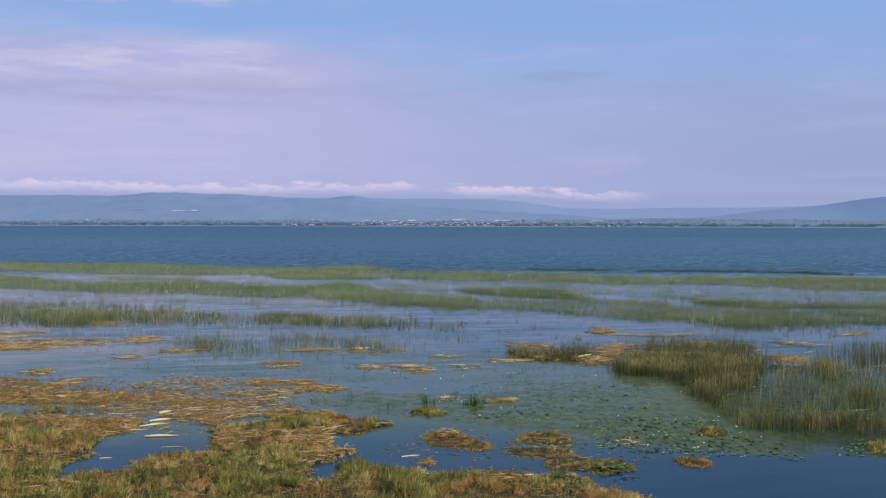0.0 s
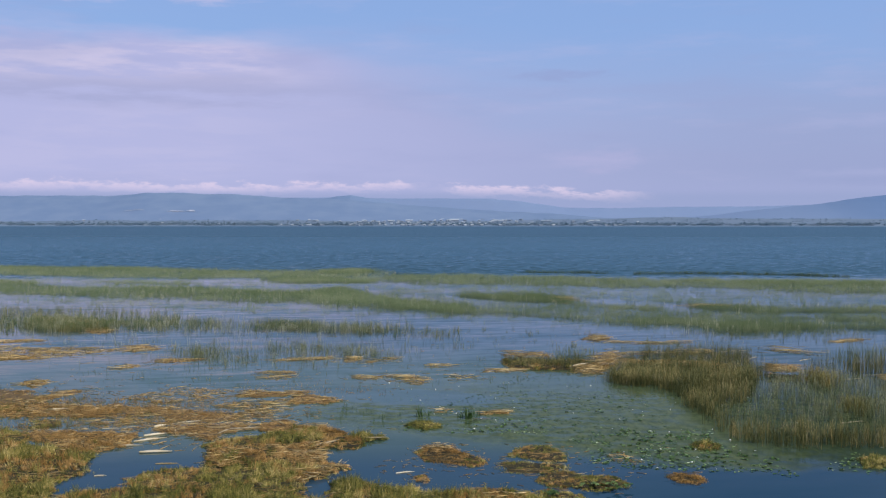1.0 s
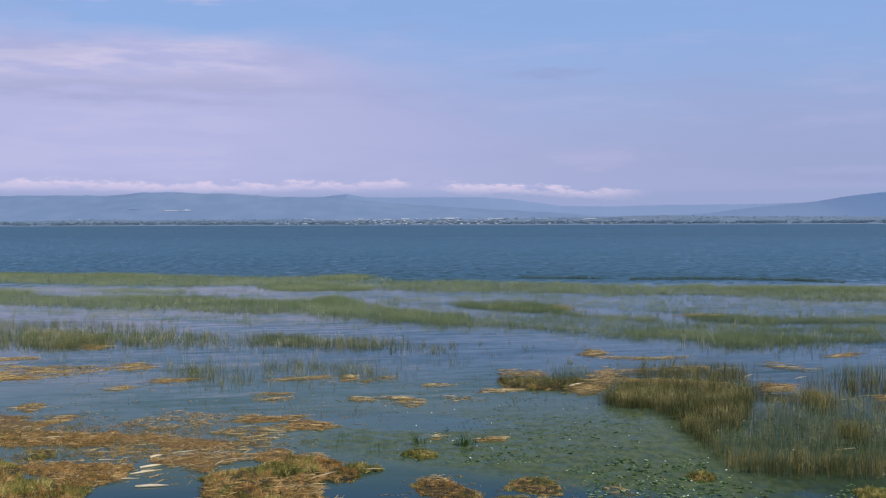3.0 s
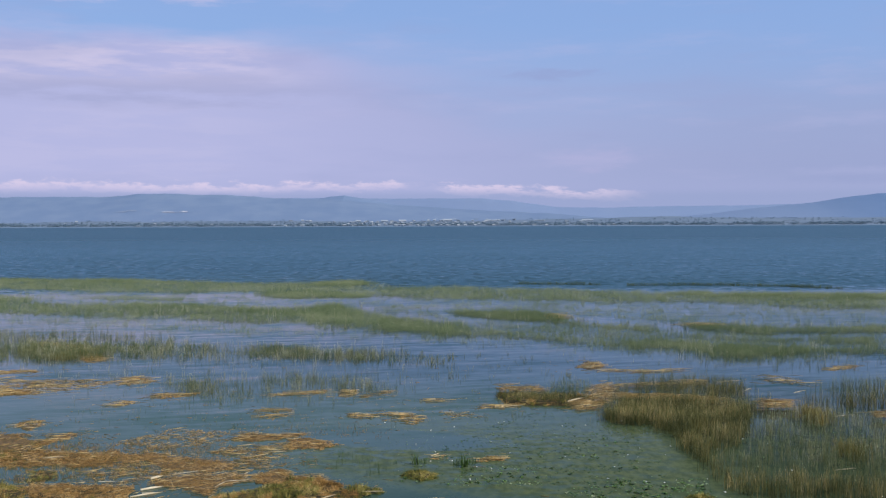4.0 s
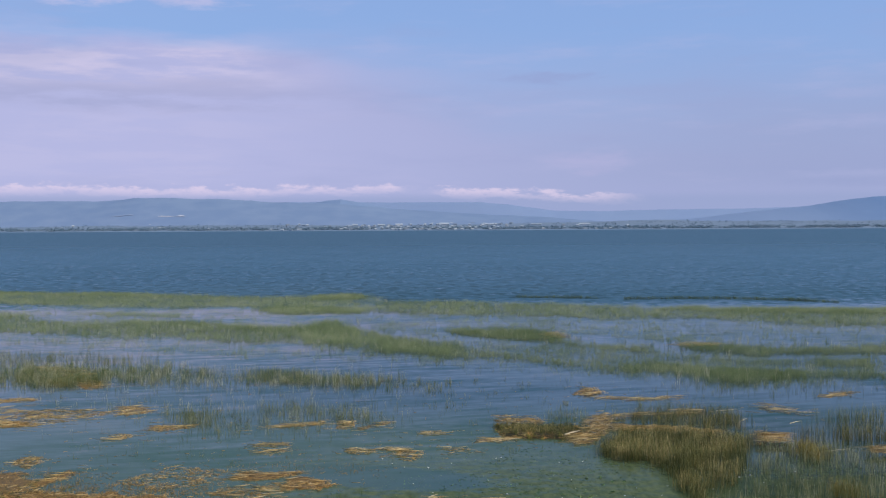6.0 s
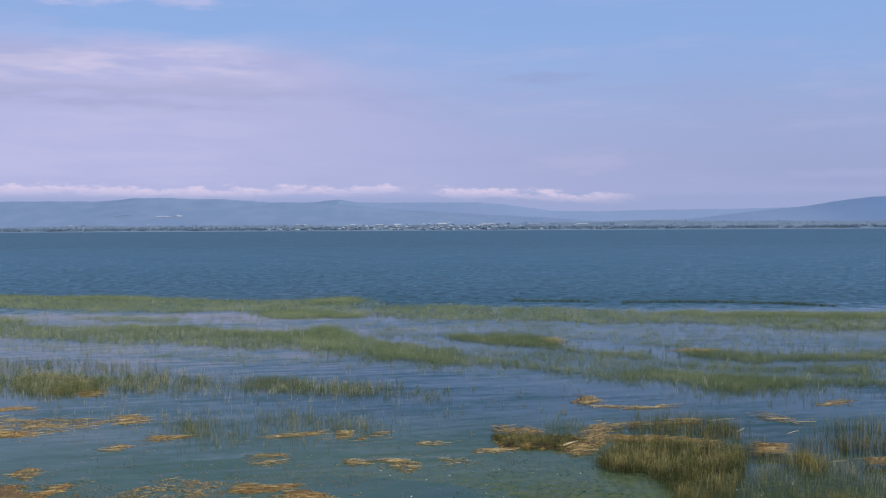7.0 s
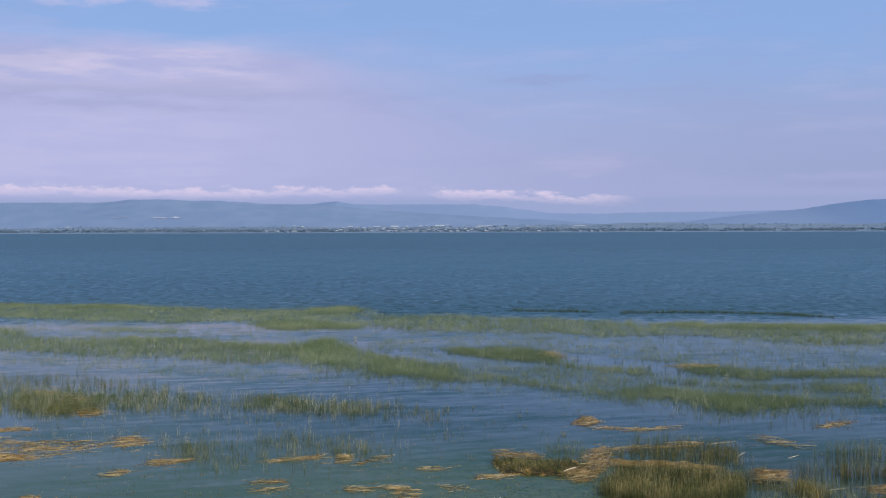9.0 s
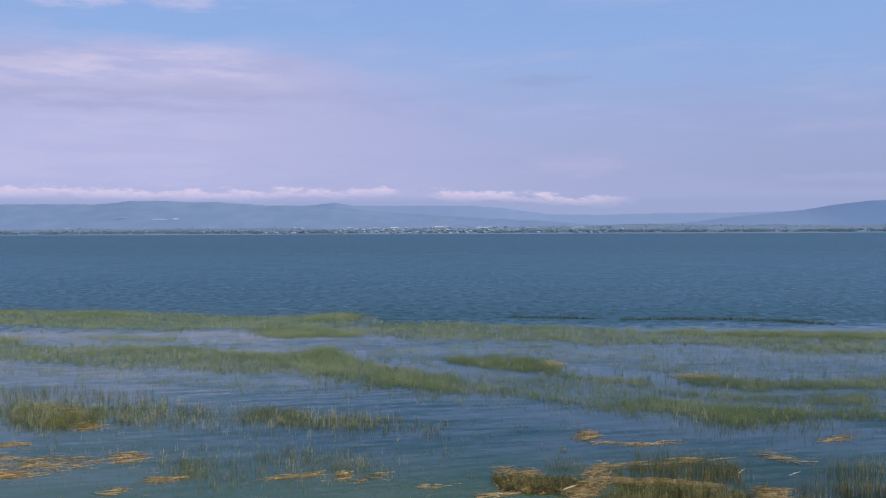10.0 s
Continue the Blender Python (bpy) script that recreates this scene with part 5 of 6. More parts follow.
straw_raft([(-9.5, 49.2), (-9, 51.7), (-7, 51.2), (-7, 48.9), (-7.8, 47.9), (-8.6, 46.7)], "thin rusty litter on shallow water", 20, 0.05, 0.6, 0.1, 0.4, 0.9, 0.45)
straw_raft([(1.4, 49.4), (1.9, 50), (2.8, 50.4), (3, 49.7), (1.9, 49.2)], "short streak of orange straw", 50, 0.08, 0.3, 0.05, 0.2, 1.0, 0.1)
straw_raft([(-0.7, 50), (-0.1, 50.3), (-0, 51), (0.1, 50.6), (-0.1, 49.8)], "short streak of pale straw", 24, 0.05, 0.3, 0.2, 0.2, 0.9, 0.15)
straw_raft([(6, 40.9), (6.8, 41.1), (7.2, 39.5), (6.7, 39.2), (6, 40.2)], "flat patch of brown litter", 14, 0.04, 0.9, 0.1, 0.8, 0.5, 0.4)


def straw_bits(poly, density, label):
    """Broken bits of straw floating far apart on the water."""
    x, y = scatter(poly, density, 1.5, 2.0, 0.5, 2.0, 0.1)
    n = len(x)
    v, t = sticks(x, y, np.full(n, 0.012), rng.uniform(0.06, 0.4, n), rng.uniform(0.004, 0.011, n), rng.normal(0.1, 0.8, n), rng.normal(0, 0.02, n))
    tagged(new("floating_straw", mesh_from("floating_straw", v, t, RUST)), label, "dead reeds", "", "stuff")


straw_bits([(-24, 57), (-22, 66), (-14, 72), (0, 73), (8, 66), (2, 58), (-5, 55), (-12, 56)], 0.55, "broken bits of straw scattered on calm water")
straw_bits([(-30, 76), (-26, 90), (0, 92), (24, 80), (27, 70), (12, 70), (-2, 72)], 0.22, "broken bits of straw among sparse reeds")
MARGIN = [(-24, 49), (-24, 58), (-18, 57), (-14.5, 54), (-12, 57), (-8, 57), (-7, 53), (-4.5, 49.5), (-6, 46.5), (-9.5, 46), (-12.5, 45.5), (-14, 42), (-18, 44)]
straw_bits([(-1.6, 36.2), (-1.7, 42.6), (2, 42.6), (5.2, 43), (6.8, 37), (6.2, 34.2), (3, 33.8), (0, 36.2)], 4, "bits of brown litter floating round the islets")
straw_bits(MARGIN, 5, "short rusty litter strewn over the marsh edge")
reed_bed("dead_grass_growth", [(-24, 50), (-23, 58), (-17, 55), (-12.5, 54.5), (-8, 52.5), (-6.5, 49), (-9.5, 46.5), (-13, 46), (-18, 45)], 60, 0.2, 0.011, GRASS_RED, "rusty dead grass growing through the straw raft", 1.2, 1.1, 0.56, 1.0, 0.5, fringe=0.1)
reed_bed("grass_growth", [(-24, 50), (-23, 57), (-17, 54), (-12.5, 53), (-9.5, 48.5), (-13, 46), (-18, 45)], 34, 0.2, 0.011, GRASS, "short green grass growing through the straw raft", 1.0, 1.0, 0.62, 0.9, 0.4, fringe=0.1)
reed_bed("dead_grass_growth", [(-13, 55), (-11, 60), (-5, 60), (-2, 56), (-4, 53), (-9, 53)], 26, 0.14, 0.01, GRASS_RED, "low rusty grass in a loose raft", 1.2, 1.1, 0.6, 1.0, 0.5, fringe=0.1)
straw_bits([(-12.3, 46), (-11.9, 41.6), (-9.2, 41.8), (-8.8, 44.4)], 5, "broken bits of straw floating in the pool")
reed_bed("reed_shoots", [(-24, 58), (-20, 68), (-4, 66), (3, 72), (8, 62), (2, 56), (-6, 55)], 1.5, 0.3, 0.009, REED_MID, "short single reed shoots far apart in calm water", 1.0, 2, 0.45, 2, fringe=0.0)
reed_bed("reed_shoots", [(-6, 80), (2, 92), (18, 88), (26, 76), (12, 72), (0, 70)], 1.2, 0.4, 0.009, REED_MID, "short single reed shoots in open water", 1.0, 2, 0.45, 2, fringe=0.0)

for lx, ly, lr in ((-6.9, 33.0, 0.9), (-2.9, 33.4, 0.8), (-9.6, 32.4, 0.8)):
    ring = [(lx + lr * math.cos(k * math.tau / 9), ly + 1.2 * lr * math.sin(k * math.tau / 9)) for k in range(9)]
    reed_bed("lush_grass", ring, 130, 0.22, 0.012, LUSH, "lush dark green grass clump in the bank", 0.3, 0.6, 0.2, 0.6, 0.3, fringe=0.0, soft=0.3)

# ---- floating mats of grass ----
ISLET = "small floating islet of rusty and green grass"
grass_mat([(3.4, 68.8), (4, 64.9), (6.1, 64.4), (7.6, 64), (8.3, 65.3), (9.1, 65.3), (9.4, 67.5), (7.9, 68.4), (5.9, 68.8), (3.6, 68.9)], "small island of matted golden-brown dead reeds", 0.28, 70, 0.5, 8, 0.15, 0.1, 0.3)
grass_mat([(-19.9, 45.2), (-17.5, 45), (-16.6, 43.8), (-16, 42.1), (-14.7, 41.7), (-13.1, 41.2), (-12.2, 38.5), (-12.2, 37.5), (-12.7, 36.8), (-12.5, 35.4), (-12.1, 33.8), (-14.9, 33.8)], "wide mat of olive marsh grass with rusty patches", red=0.22, tall=0.36)
grass_mat([(-10.4, 37), (-10.2, 38), (-9.2, 38.3), (-8.5, 38.4), (-8.7, 40.3), (-9.4, 42.4), (-8.8, 43.4), (-7.8, 43.9), (-6.9, 45.1), (-5.5, 45.2), (-4.4, 43.7), (-3.6, 45), (-2.5, 44.5), (-2.2, 43.7), (-3, 42.5), (-4, 41.5), (-4.5, 41), (-4.1, 39.6), (-3.3, 39.1), (-3.2, 38.3), (-3.8, 37.6), (-4.3, 36.5), (-4.5, 35.6), (-4.3, 34.5), (-5.3, 34.4), (-7, 34.4), (-9.6, 34.9)], "rough mat of rusty and green grass beside a pool", red=0.4, straw=10, tall=0.26)
grass_mat([(-15, 33.9), (-12.2, 34.1), (-12.1, 34.6), (-11.6, 34.9), (-10.6, 35.5), (-10.4, 36.9), (-7.2, 35.5), (-5.3, 34.7), (-4.2, 34.1), (-3.6, 34.2), (-3.7, 36.6), (-2.8, 36.6), (-2.1, 35.6), (-0.7, 35.6), (-0.4, 34.9), (0.8, 34.9), (1.1, 35.4), (1.9, 35.4), (2.9, 34.6), (3.5, 34), (4.3, 33.5), (4.8, 32.8), (5.8, 31.9), (6.3, 31.1), (5.3, 26.5), (-11.6, 26.3)], "broad bank of olive marsh grass with reddish tufts", density=330, red=0.25)
grass_mat([(-0.3, 34.6), (1.1, 35.4), (1.9, 35.4), (2.9, 34.6), (3, 33.3), (2.2, 32.5), (0.9, 32.6), (-0.1, 32.7)], "rusty dead grass along the bank's rim", 0.26, 330, 0.8, 8, 0.1, 0.2, 0.3)
grass_mat([(3.5, 33.9), (4.3, 33.5), (4.8, 32.8), (5.8, 31.9), (5.6, 30.7), (3.9, 31), (3.4, 32.3)], "reddish dead grass on the tip of the bank", 0.3, 300, 0.7, 8, 0.08, 0.2, 0.3)
grass_mat([(-1.1, 41.1), (-0.8, 42.2), (0.1, 42.6), (0.7, 41.4), (1.5, 40.1), (1.6, 39.3), (1.1, 38.6), (0.1, 39.3), (-0.7, 39.6)], ISLET, 0.15, 380, 0.55, 14, 0.05, 0.15, 0.25)
grass_mat([(-1.1, 37.3), (-0.6, 37.6), (-0.4, 36.8), (-0.6, 36.1), (-1, 36.5)], "low islet of rusty litter", 0.14, 240, 0.9, 14, 0.05, 0.1, 0.2)
grass_mat([(2.3, 40.5), (2.7, 42), (3.4, 42.7), (4.2, 42.5), (4.6, 41), (4.5, 39.5), (3.8, 39.5), (2.8, 40.1)], "floating islet of rusty grass with a green rim", 0.13, 380, 0.45, 5, 0.04, 0.1, 0.25)
grass_mat([(1.7, 38.5), (2.1, 39.8), (3.1, 39.7), (4.4, 39.4), (4.6, 38.4), (4.0, 37.8), (3.1, 37.6), (2.2, 37.7)], "low soggy islet of dark green and brown grass", 0.13, 240, 0.15, 3, 0.015, 0.25, 0.3)
grass_mat([(3, 36.6), (3.4, 38), (4.4, 38.2), (4.8, 37.5), (5.8, 37.4), (6.2, 36.4), (6.1, 35.6), (5.3, 35.2), (4.6, 35.2), (4.3, 35.7), (3.5, 35.5)], ISLET, 0.14, 360, 0.35, 5, 0.05, 0.1, 0.25)
grass_mat([(2.9, 35.2), (3.4, 35.5), (4.2, 35.1), (4.5, 34.4), (4.2, 33.5), (3.4, 33.9)], "low green grass between islet and bank", 0.16, 300, 0.25, 4, 0.06, 0.2, 0.3)
grass_mat([(7.5, 37.3), (8, 37.9), (8.8, 37.4), (8.8, 36.6), (8.4, 36.1), (7.8, 36.4)], "low islet of reddish dead grass", 0.16, 320, 0.95, 14, 0.06, 0.1, 0.15)
grass_mat([(9.5, 42.7), (10.1, 43.2), (10.8, 42.8), (10.6, 41.8), (10, 41.5), (9.5, 41.8)], "low islet of bright olive grass", 0.24, 380, 0.15, 0, 0.06, 0.0, 0.15)
grass_mat([(-1.7, 46.4), (-1.5, 47.4), (-0.9, 47.8), (-0.1, 47.1), (-0.1, 46.1), (-0.8, 45.7)], "low islet of green leaves with a dark tuft", 0.2, 320, 0.1, 0, 0.06, 0.0, 0.15)
grass_mat([(15, 40.1), (15.8, 40.4), (16.8, 40.3), (16.1, 38.5), (14.8, 38.5)], "low islet of green grass by the bulrushes", 0.24, 300, 0.2, 0, 0.06, 0.1, 0.2)

SCRUB = "low clumps of rusty dead grass in the straw raft"
grass_mat([(-16.9, 44), (-15.2, 45), (-12.9, 44.6), (-12.3, 43.8), (-12.2, 42.1), (-13.2, 40.9), (-14.3, 40.9), (-14.7, 42.4)], SCRUB, 0.22, 200, 0.85, 12, 0.05, 0.35, 0.5)
grass_mat([(-17.4, 51.4), (-15.2, 51.4), (-14.5, 49.4), (-15.6, 48.4), (-16.4, 48.7)], SCRUB, 0.16, 150, 0.85, 12, 0.03, 0.4, 0.6)
grass_mat([(-21.3, 50.6), (-19.3, 51.7), (-18, 49), (-19.5, 48.7), (-20.3, 48.4)], SCRUB, 0.2, 180, 0.7, 12, 0.04, 0.35, 0.6)
grass_mat([(-18.1, 47.7), (-16.8, 48.2), (-15.9, 46.5), (-16.7, 45.3), (-17.6, 45.9)], "dim green grass standing in a puddle", 0.22, 110, 0.1, 2, 0.02, 0.4, 0.6)
grass_mat([(-6.7, 46.3), (-5.1, 46.1), (-3.9, 45.1), (-4, 43.8), (-5.8, 43.6), (-6.5, 44.3)], "rusty grass on the mat's rim", 0.3, 260, 0.6, 8, 0.06, 0.2, 0.4)

LITTER = "rusty reed litter heaped on the grass mat"
straw_raft([(-8.4, 39), (-8.8, 41.7), (-7.9, 41.7), (-7.1, 38.6), (-7.8, 38.1)], LITTER, 50, 0.15, 0.9, 0.2, 0.8, 0.7, 0.15, 0.14)
straw_raft([(-6.3, 41.2), (-5.1, 42.3), (-4.2, 41.8), (-4.5, 41), (-4.1, 39.6), (-4.7, 38.6), (-5.8, 39.1)], LITTER, 50, 0.15, 0.75, 0.2, 0.7, 0.8, 0.2, 0.14)
straw_raft([(-5.3, 35.8), (-4.8, 37.7), (-3.5, 38.9), (-3.3, 38.4), (-4.3, 36.8), (-4.6, 35.7)], LITTER, 45, 0.15, 0.8, 0.3, 0.7, 0.7, 0.25, 0.12)
straw_raft([(-12.4, 32.6), (-11.4, 33.8), (-11, 32.7), (-11.9, 32.2)], LITTER, 45, 0.15, 0.9, 0.2, 0.8, 0.6, 0.2, 0.14)
straw_raft([(-1, 41.8), (0.3, 42.1), (0.7, 41.1), (-0.1, 40.6)], LITTER, 36, 0.12, 0.6, -0.2, 0.6, 0.6, 0.25, 0.14)
straw_raft([(1.1, 34), (2.7, 34.3), (2.6, 33.4), (1.2, 33.1)], LITTER, 40, 0.15, 0.8, 0.2, 0.9, 0.6, 0.3, 0.2)

# ---- weed, leaves, tufts and stalks ----
def weed_drift(poly, density, label, gaps=0.45, small=0.008, big=0.028, material=None):
    """Small flat leaves floating on the surface, six-sided and slightly cupped."""
    x, y = scatter(poly, density, 0.8, 1.5, gaps, 1.2)
    n = len(x)
    r = rng.uniform(small, big, n)
    v = np.empty((n, 6, 3))
    turn = rng.uniform(0, 6.28, n)
    for k in range(5):
        a = turn + k * math.tau / 5
        v[:, k] = np.stack([x + np.cos(a) * r, y + np.sin(a) * r, 0.012 + rng.uniform(-0.004, 0.006, n)], 1)
    v[:, 5] = np.stack([x, y, np.full(n, 0.006)], 1)
    one = np.array([(k, (k + 1) % 5, 5) for k in range(5)])
    t = (one[None] + (np.arange(n) * 6)[:, None, None]).reshape(-1, 3)
    tagged(new("floating_weed", mesh_from("floating_weed", v.reshape(-1, 3), t, material or WEED)), label, "water weed", "", "stuff")


weed_drift([(-3.6, 45), (-5.9, 49.5), (-4.6, 52), (2.7, 60), (8.9, 58), (10.9, 47.5), (10.8, 42), (12.4, 40), (11.5, 37.6), (6.7, 38), (5.1, 39), (2.4, 44), (0.6, 44.5)], 14, "green drift of small floating weed leaves")
weed_drift([(12, 45), (13.5, 51), (17, 58), (24, 60), (18, 43)], 40, "green floating weed among sparse bulrushes")


PADS = [(5.4, 44), (7.2, 46.5), (11.1, 46.0), (11.0, 42.5), (13, 40.3), (11.6, 37.6), (7, 38.4), (5.4, 39)]
weed_drift(PADS, 8, "bright green floating leaves crowded in patches", 0.62, 0.025, 0.07, LEAF)
weed_drift(PADS, 11, "dark green floating leaves between the bright ones", 0.6, 0.03, 0.085, DARK_LEAF)
weed_drift([(13.2, 38.2), (14.9, 41), (19, 40.5), (18, 37.2)], 14, "bright green floating leaves beside the bulrushes", 0.5, 0.02, 0.06, LEAF)
weed_drift([(-0.5, 45.2), (2.1, 48.4), (5, 48), (4.6, 44.7)], 14, "green floating leaves round a sedge tuft", 0.6, 0.02, 0.05, LEAF)
weed_drift([(-3, 46), (-1, 50), (3, 58), (3, 63), (9, 62), (10.5, 49), (6, 45)], 7, "dark specks of floating leaves", 0.55, 0.02, 0.07, DARK_LEAF)
weed_drift([(-3, 46), (-1, 60), (9, 58), (10.5, 49), (6, 45)], 0.9, "bright specks of floating leaves", 0.5, 0.02, 0.045, LEAF)
weed_drift([(12, 45), (13.5, 51), (14, 58), (26, 61), (19, 42)], 2.5, "dark floating leaves among the bulrushes", 0.5, 0.02, 0.06, DARK_LEAF)
weed_drift([(12, 45), (13.5, 51), (14, 58), (26, 61), (19, 42)], 1.6, "bright floating leaves among the bulrushes", 0.5, 0.02, 0.05, LEAF)


def leaf_mesh(name, size, material):
    """An oval cupped leaf blade on a short stem, growing outward along x."""
    bm = bmesh.new()
    rows = []
    for k, (u, w, h) in enumerate(((0.0, 0.1, 0.0), (0.25, 0.5, 0.16), (0.5, 1.0, 0.24), (0.8, 0.9, 0.24), (1.0, 0.3, 0.18))):
        rows.append([bm.verts.new((u * size, s * w * size * 0.5, (h + (0.08 if s else 0.0)) * size)) for s in (-1, 0, 1)])
    for a, b in zip(rows, rows[1:]):
        for k in range(2):
            bm.faces.new((a[k], b[k], b[k + 1], a[k + 1]))
    top = list(bm.faces)
    bmesh.ops.solidify(bm, geom=top, thickness=0.004)
    me = bpy.data.meshes.new(name)
    bm.to_mesh(me)
    bm.free()
    me.materials.append(material)
    return me


leaf_sizes = [leaf_mesh("leaf", s, LEAF) for s in (0.06, 0.09, 0.12)]


def rosette(count, label):
    root = tagged(new("floating_plant"), label, "water plant", "floating leafy plants", "thing")
    for k in range(count):
        ob = part("leaf", leaf_sizes[k % 3], root)
        ob.matrix_basis = pose(0, 0, 0.01, 0, random.uniform(-10, 25), k * 360 / count + random.uniform(-20, 20))
    return root


makers = [rosette(5, "floating rosette of glossy green oval leaves"), rosette(7, "full floating rosette of glossy green leaves")]
spots = []
for outline, per in (([(4.5, 35.5), (5.3, 35.8), (6.1, 35.8), (6, 35), (5.1, 34.7), (4.5, 35)], 13.0), ([(2.9, 35), (3.4, 35.3), (3.5, 34), (3, 33.4)], 14.0), ([(3.7, 33.7), (4.3, 33.8), (4.3, 32.5), (3.7, 32.2)], 14.0),
                     ([(6.0, 44), (7.2, 45.7), (10.9, 45), (10.6, 41.6), (12.2, 40.3), (11.3, 37.7), (7, 38.6), (5.7, 39)], 4.5),
                     ([(-0.1, 45.2), (2.1, 47.8), (4, 47), (3.6, 44.7)], 1.6),
                     ([(13.4, 38.2), (14.9, 40.8), (18, 40), (17, 37.2)], 4.0),
                     ([(-1.5, 46.2), (0, 46.6), (0.1, 45.4), (-1.2, 45.2)], 6.0),
                     ([(0, 48), (9, 57), (10.5, 49), (6, 45)], 0.35)):
    xs_, ys_ = scatter(outline, per, 0.4, 1.0, 0.4, 0.9)
    spots += list(zip(xs_.tolist(), ys_.tolist(), [0.14 if per > 10 else 0.0] * len(xs_)))
for k, (px_, py_, pz_) in enumerate(spots[:300]):
    m = pose(px_, py_, pz_, 0, 0, random.uniform(0, 360))
    if k < 2:
        makers[k].matrix_basis = m
    else:
        copy_thing(makers[k % 2], m)


def tuft(x, y, height, count, label):
    """A spiky tuft: curved tapering blades from one foot."""
    root = tagged(new("sedge_tuft"), label, "sedge", "sedge tufts", "thing")
    root.location = (x, y, 0.0)
    for k in range(count):
        v, t = stalks(np.array([random.gauss(0, 0.1)]), np.array([random.gauss(0, 0.1)]), np.array([-0.02]), np.array([height * random.uniform(0.5, 1.1)]), np.array([0.016]), 0.22, 0.3)
        part("blade", mesh_from("blade", v, t, DARK_LEAF), root)


tuft(-0.99, 48.9, 0.62, 16, "spiky dark green sedge tuft on a leafy islet")
tuft(-0.7, 49.1, 0.35, 8, "short dark green sedge tuft")
tuft(1.11, 48.5, 0.7, 20, "spiky dark green sedge tuft in weedy water")
tuft(1.36, 48.8, 0.55, 10, "thin dark green sedge tuft")
tuft(0.8, 48.8, 0.4, 8, "short spreading dark sedge tuft")


def stalk(ax, ay, bx, by, radius, label, base=0.0, material=PALE):
    """A thick bleached stalk lying on the water: tapered, slightly bowed, six-sided."""
    n, bm = 7, bmesh.new()
    d = Vector((bx - ax, by - ay, 0))
    side = Vector((-d.y, d.x, 0)).normalized()
    rings = []
    for k in range(n):
        u = k / (n - 1)
        c = Vector((ax, ay, base + radius * 0.5)) + d * u + side * (0.02 * d.length * math.sin(u * math.pi))
        r = radius * (0.55 + 0.45 * math.sin(math.pi * (0.1 + 0.8 * u))) * (1 - 0.75 * max(0, u - 0.6) / 0.4)
        rings.append([bm.verts.new(c + side * (r * math.cos(a)) + Vector((0, 0, r * math.sin(a)))) for a in [j * math.tau / 6 for j in range(6)]])
    for a, b in zip(rings, rings[1:]):
        for j in range(6):
            bm.faces.new((a[j], a[(j + 1) % 6], b[(j + 1) % 6], b[j]))
    bm.faces.new(rings[0][::-1])
    bm.faces.new(rings[-1])
    me = bpy.data.meshes.new("floating_stalk")
    bm.to_mesh(me)
    bm.free()
    me.materials.append(material)
    tagged(new("floating_stalk", me), label, "dead stalk", "bleached stalks in the pool", "thing")


for ax, ay, bx, by, r in ((-11.4, 41.1, -10.2, 41.3, 0.065), (-13.1, 42.3, -11.6, 42.5, 0.036), (-12.2, 43.2, -11.1, 44.0, 0.042), (-12.1, 44.3, -11.3, 44.9, 0.06),
                          (-12.2, 46.2, -11.8, 46.8, 0.065), (-11.9, 43.8, -11.2, 43.9, 0.03), (-11.9, 37.3, -11.5, 37.4, 0.028)):
    stalk(ax, ay, bx, by, r, "bleached pale stalk floating in the dark pool")
for ax, ay, bx, by, r in ((-10.3, 39.2, -9.5, 39.3, 0.025), (-9.5, 41.4, -9.5, 42.3, 0.011), (-10.8, 41.7, -10.6, 42.5, 0.015), (-10.2, 41.5, -9.8, 41.6, 0.012), (-11.3, 42.6, -10.9, 43.4, 0.016)):
    stalk(ax, ay, bx, by, r, "thin brownish twig floating in the dark pool", material=STRAW)
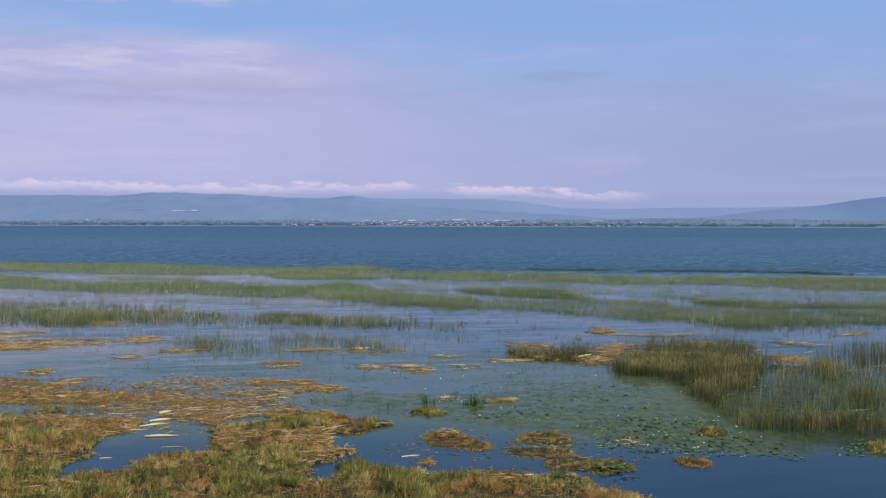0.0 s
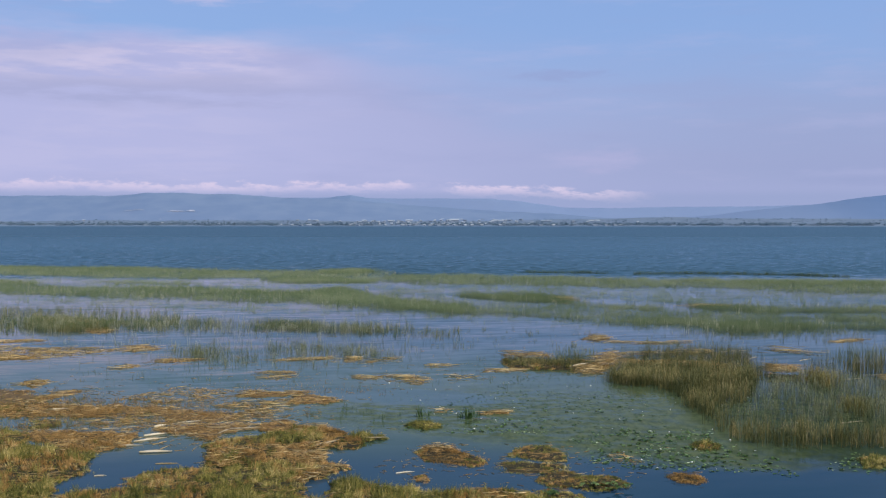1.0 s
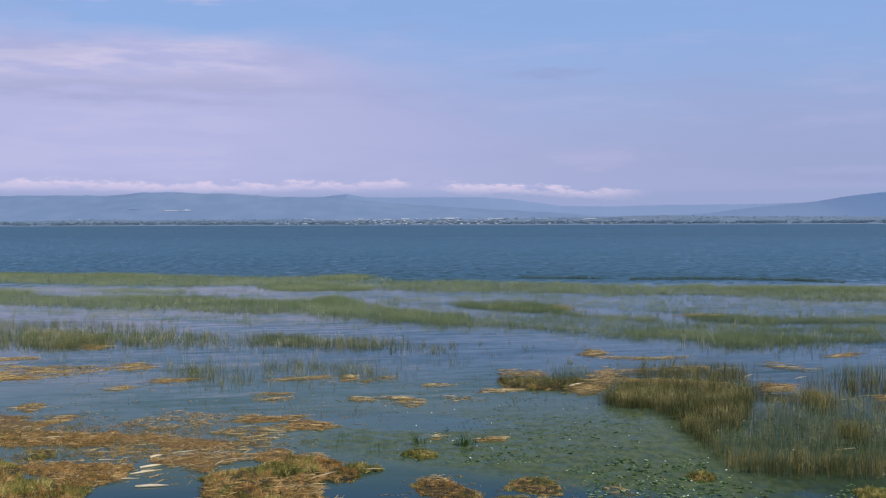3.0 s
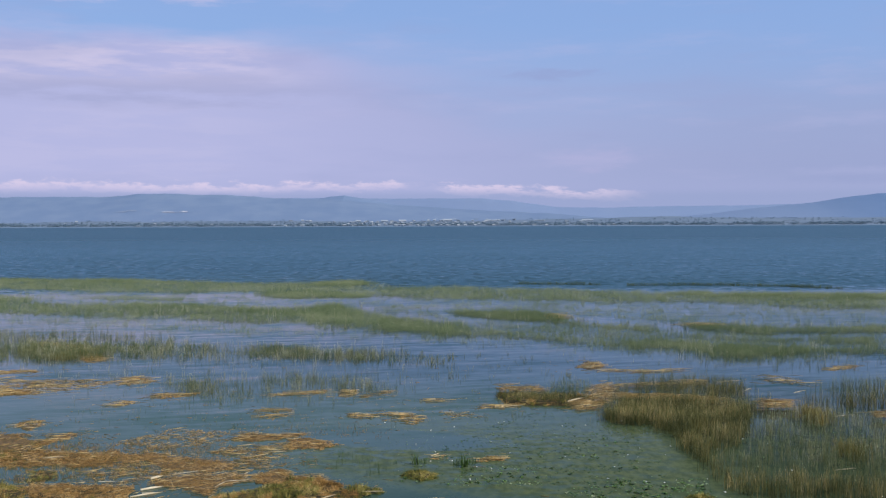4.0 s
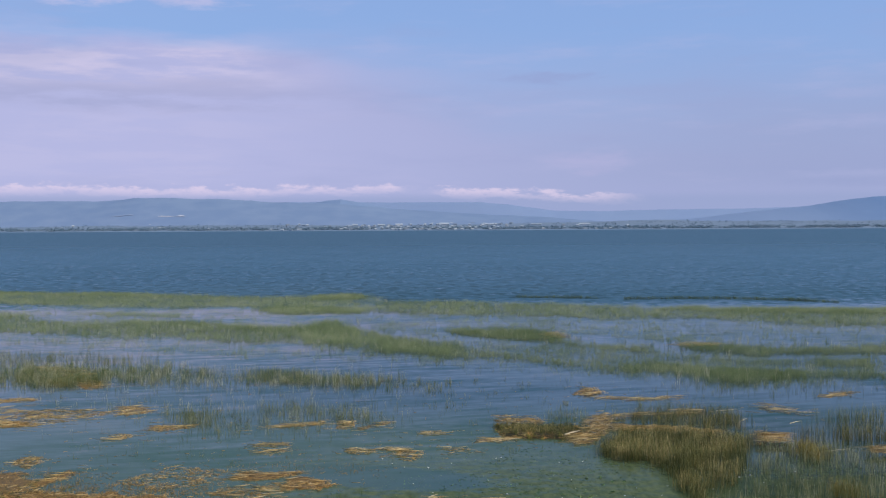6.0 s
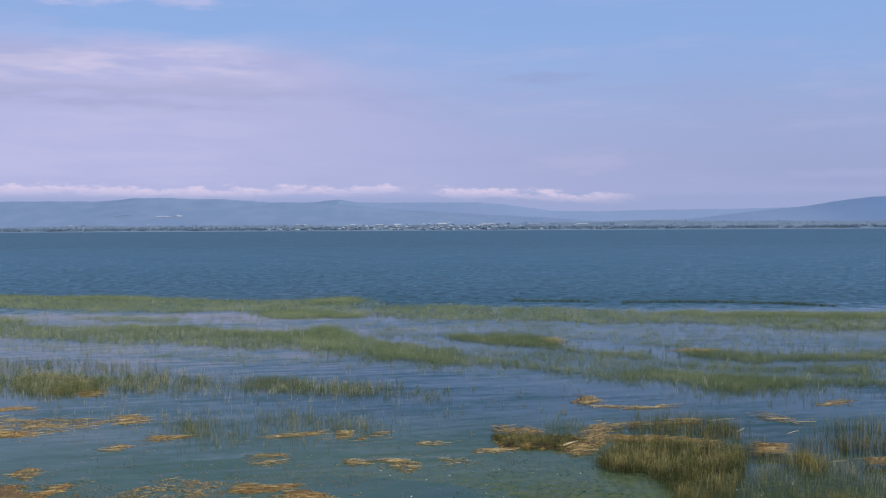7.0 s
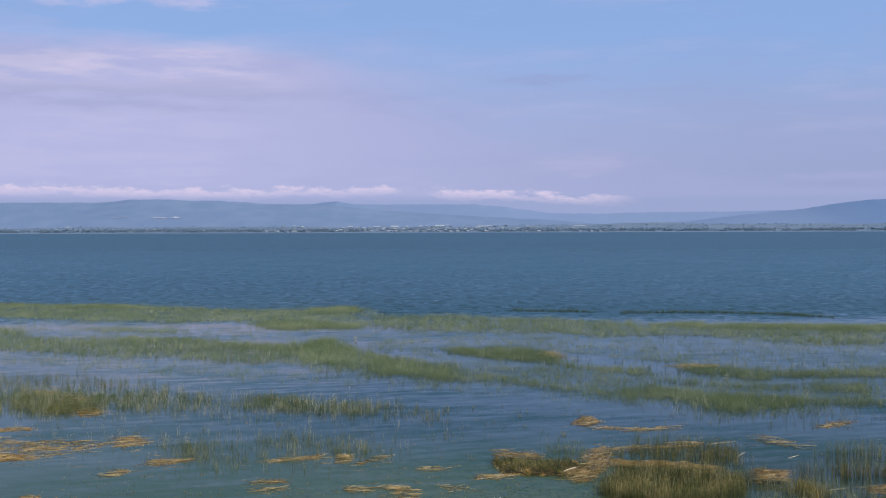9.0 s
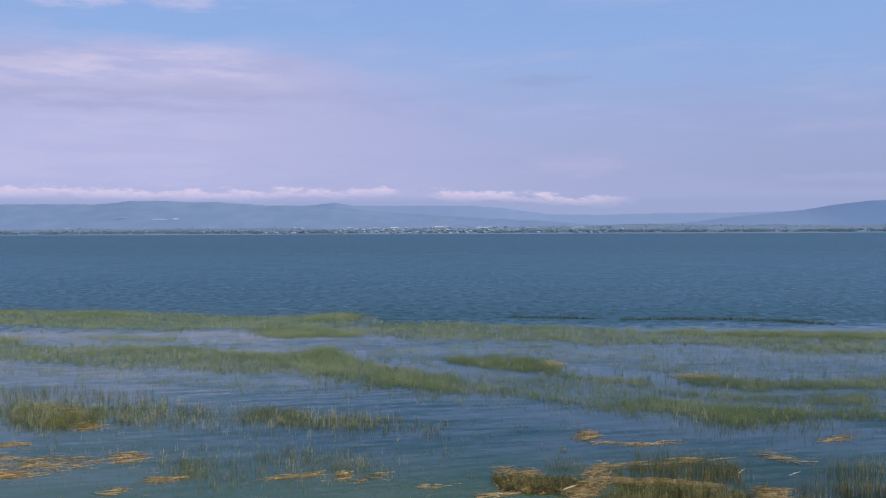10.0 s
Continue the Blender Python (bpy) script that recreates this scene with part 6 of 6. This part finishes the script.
for ax, ay, bx, by, r in ((-9.1, 44.3, -8.8, 45.4, 0.018), (-8.82, 45.35, -7.6, 45.6, 0.018), (-11.5, 46.5, -10.0, 47.5, 0.016), (-5.0, 41.6, -4.1, 43.0, 0.034), (-14.1, 45.3, -13.3, 45.4, 0.022), (-18.1, 50.0, -17.2, 50.3, 0.02), (-3.07, 43.43, -2.18, 43.52, 0.02), (-8.32, 46.6, -8.14, 47.2, 0.016)):
    stalk(ax, ay, bx, by, r, "pale broken stalk lying on the grass mat", 0.12)
stalk(-1.64, 37.73, -1.01, 38.02, 0.03, "pale stick floating beside a small islet")
stalk(-0.42, 50.55, 0.05, 51.34, 0.025, "pale stick beside a sedge tuft")
stalk(18.45, 73.61, 20.6, 74.53, 0.025, "long pale stalk floating behind the bulrushes")
stalk(19.28, 69.5, 20.21, 71.01, 0.02, "pale broken stalk floating in open water")
stalk(22.35, 68.98, 23.49, 70.03, 0.02, "pale broken stalk floating in open water")
stalk(23.43, 73.71, 24.45, 71.79, 0.025, "dull broken stalk floating in open water")
stalk(21.71, 60.45, 23.2, 61.08, 0.018, "pale broken stalk among sparse bulrushes")
stalk(17.11, 47.35, 18.26, 47.81, 0.013, "thin pale stalk among sparse bulrushes")
stalk(2.46, 63.69, 5.87, 65.06, 0.022, "long pale stalk at the small island's foot")
stalk(7.58, 64.46, 8.65, 65.74, 0.04, "bright pale stalk on the straw pile", 0.25)

# small white flecks added in place of sun glints on the weed
fleck = bpy.data.meshes.new("pale_floating_leaf")
fleck.from_pydata([(0.045, 0, 0.012), (0.014, 0.04, 0.03), (-0.036, 0.024, 0.014), (-0.036, -0.024, 0.03), (0.014, -0.04, 0.014), (0, 0, 0.045), (0, 0, 0.0)], [],
                  [(k, (k + 1) % 5, 5) for k in range(5)] + [((k + 1) % 5, k, 6) for k in range(5)])
fleck.materials.append(WHITE)
fl = random.Random(3)
for k in range(70):
    u = k % 10
    if u < 3:
        fx, fy = fl.uniform(5.5, 12), fl.uniform(38, 46)
    elif u < 8:
        fx, fy = fl.uniform(-3, 12), fl.uniform(45, 60)
    else:
        fx, fy = fl.uniform(13, 20), fl.uniform(42, 58)
    ob = tagged(new("pale_floating_leaf", fleck), "small white fleck standing in for a sun glint on weedy water", "leaf", "pale floating leaves", "thing")
    s_ = fl.uniform(0.45, 1.2)
    ob.matrix_basis = pose(fx, fy, 0.0, 0, 0, fl.uniform(0, 360)) @ Matrix.Diagonal((s_, s_, s_, 1))
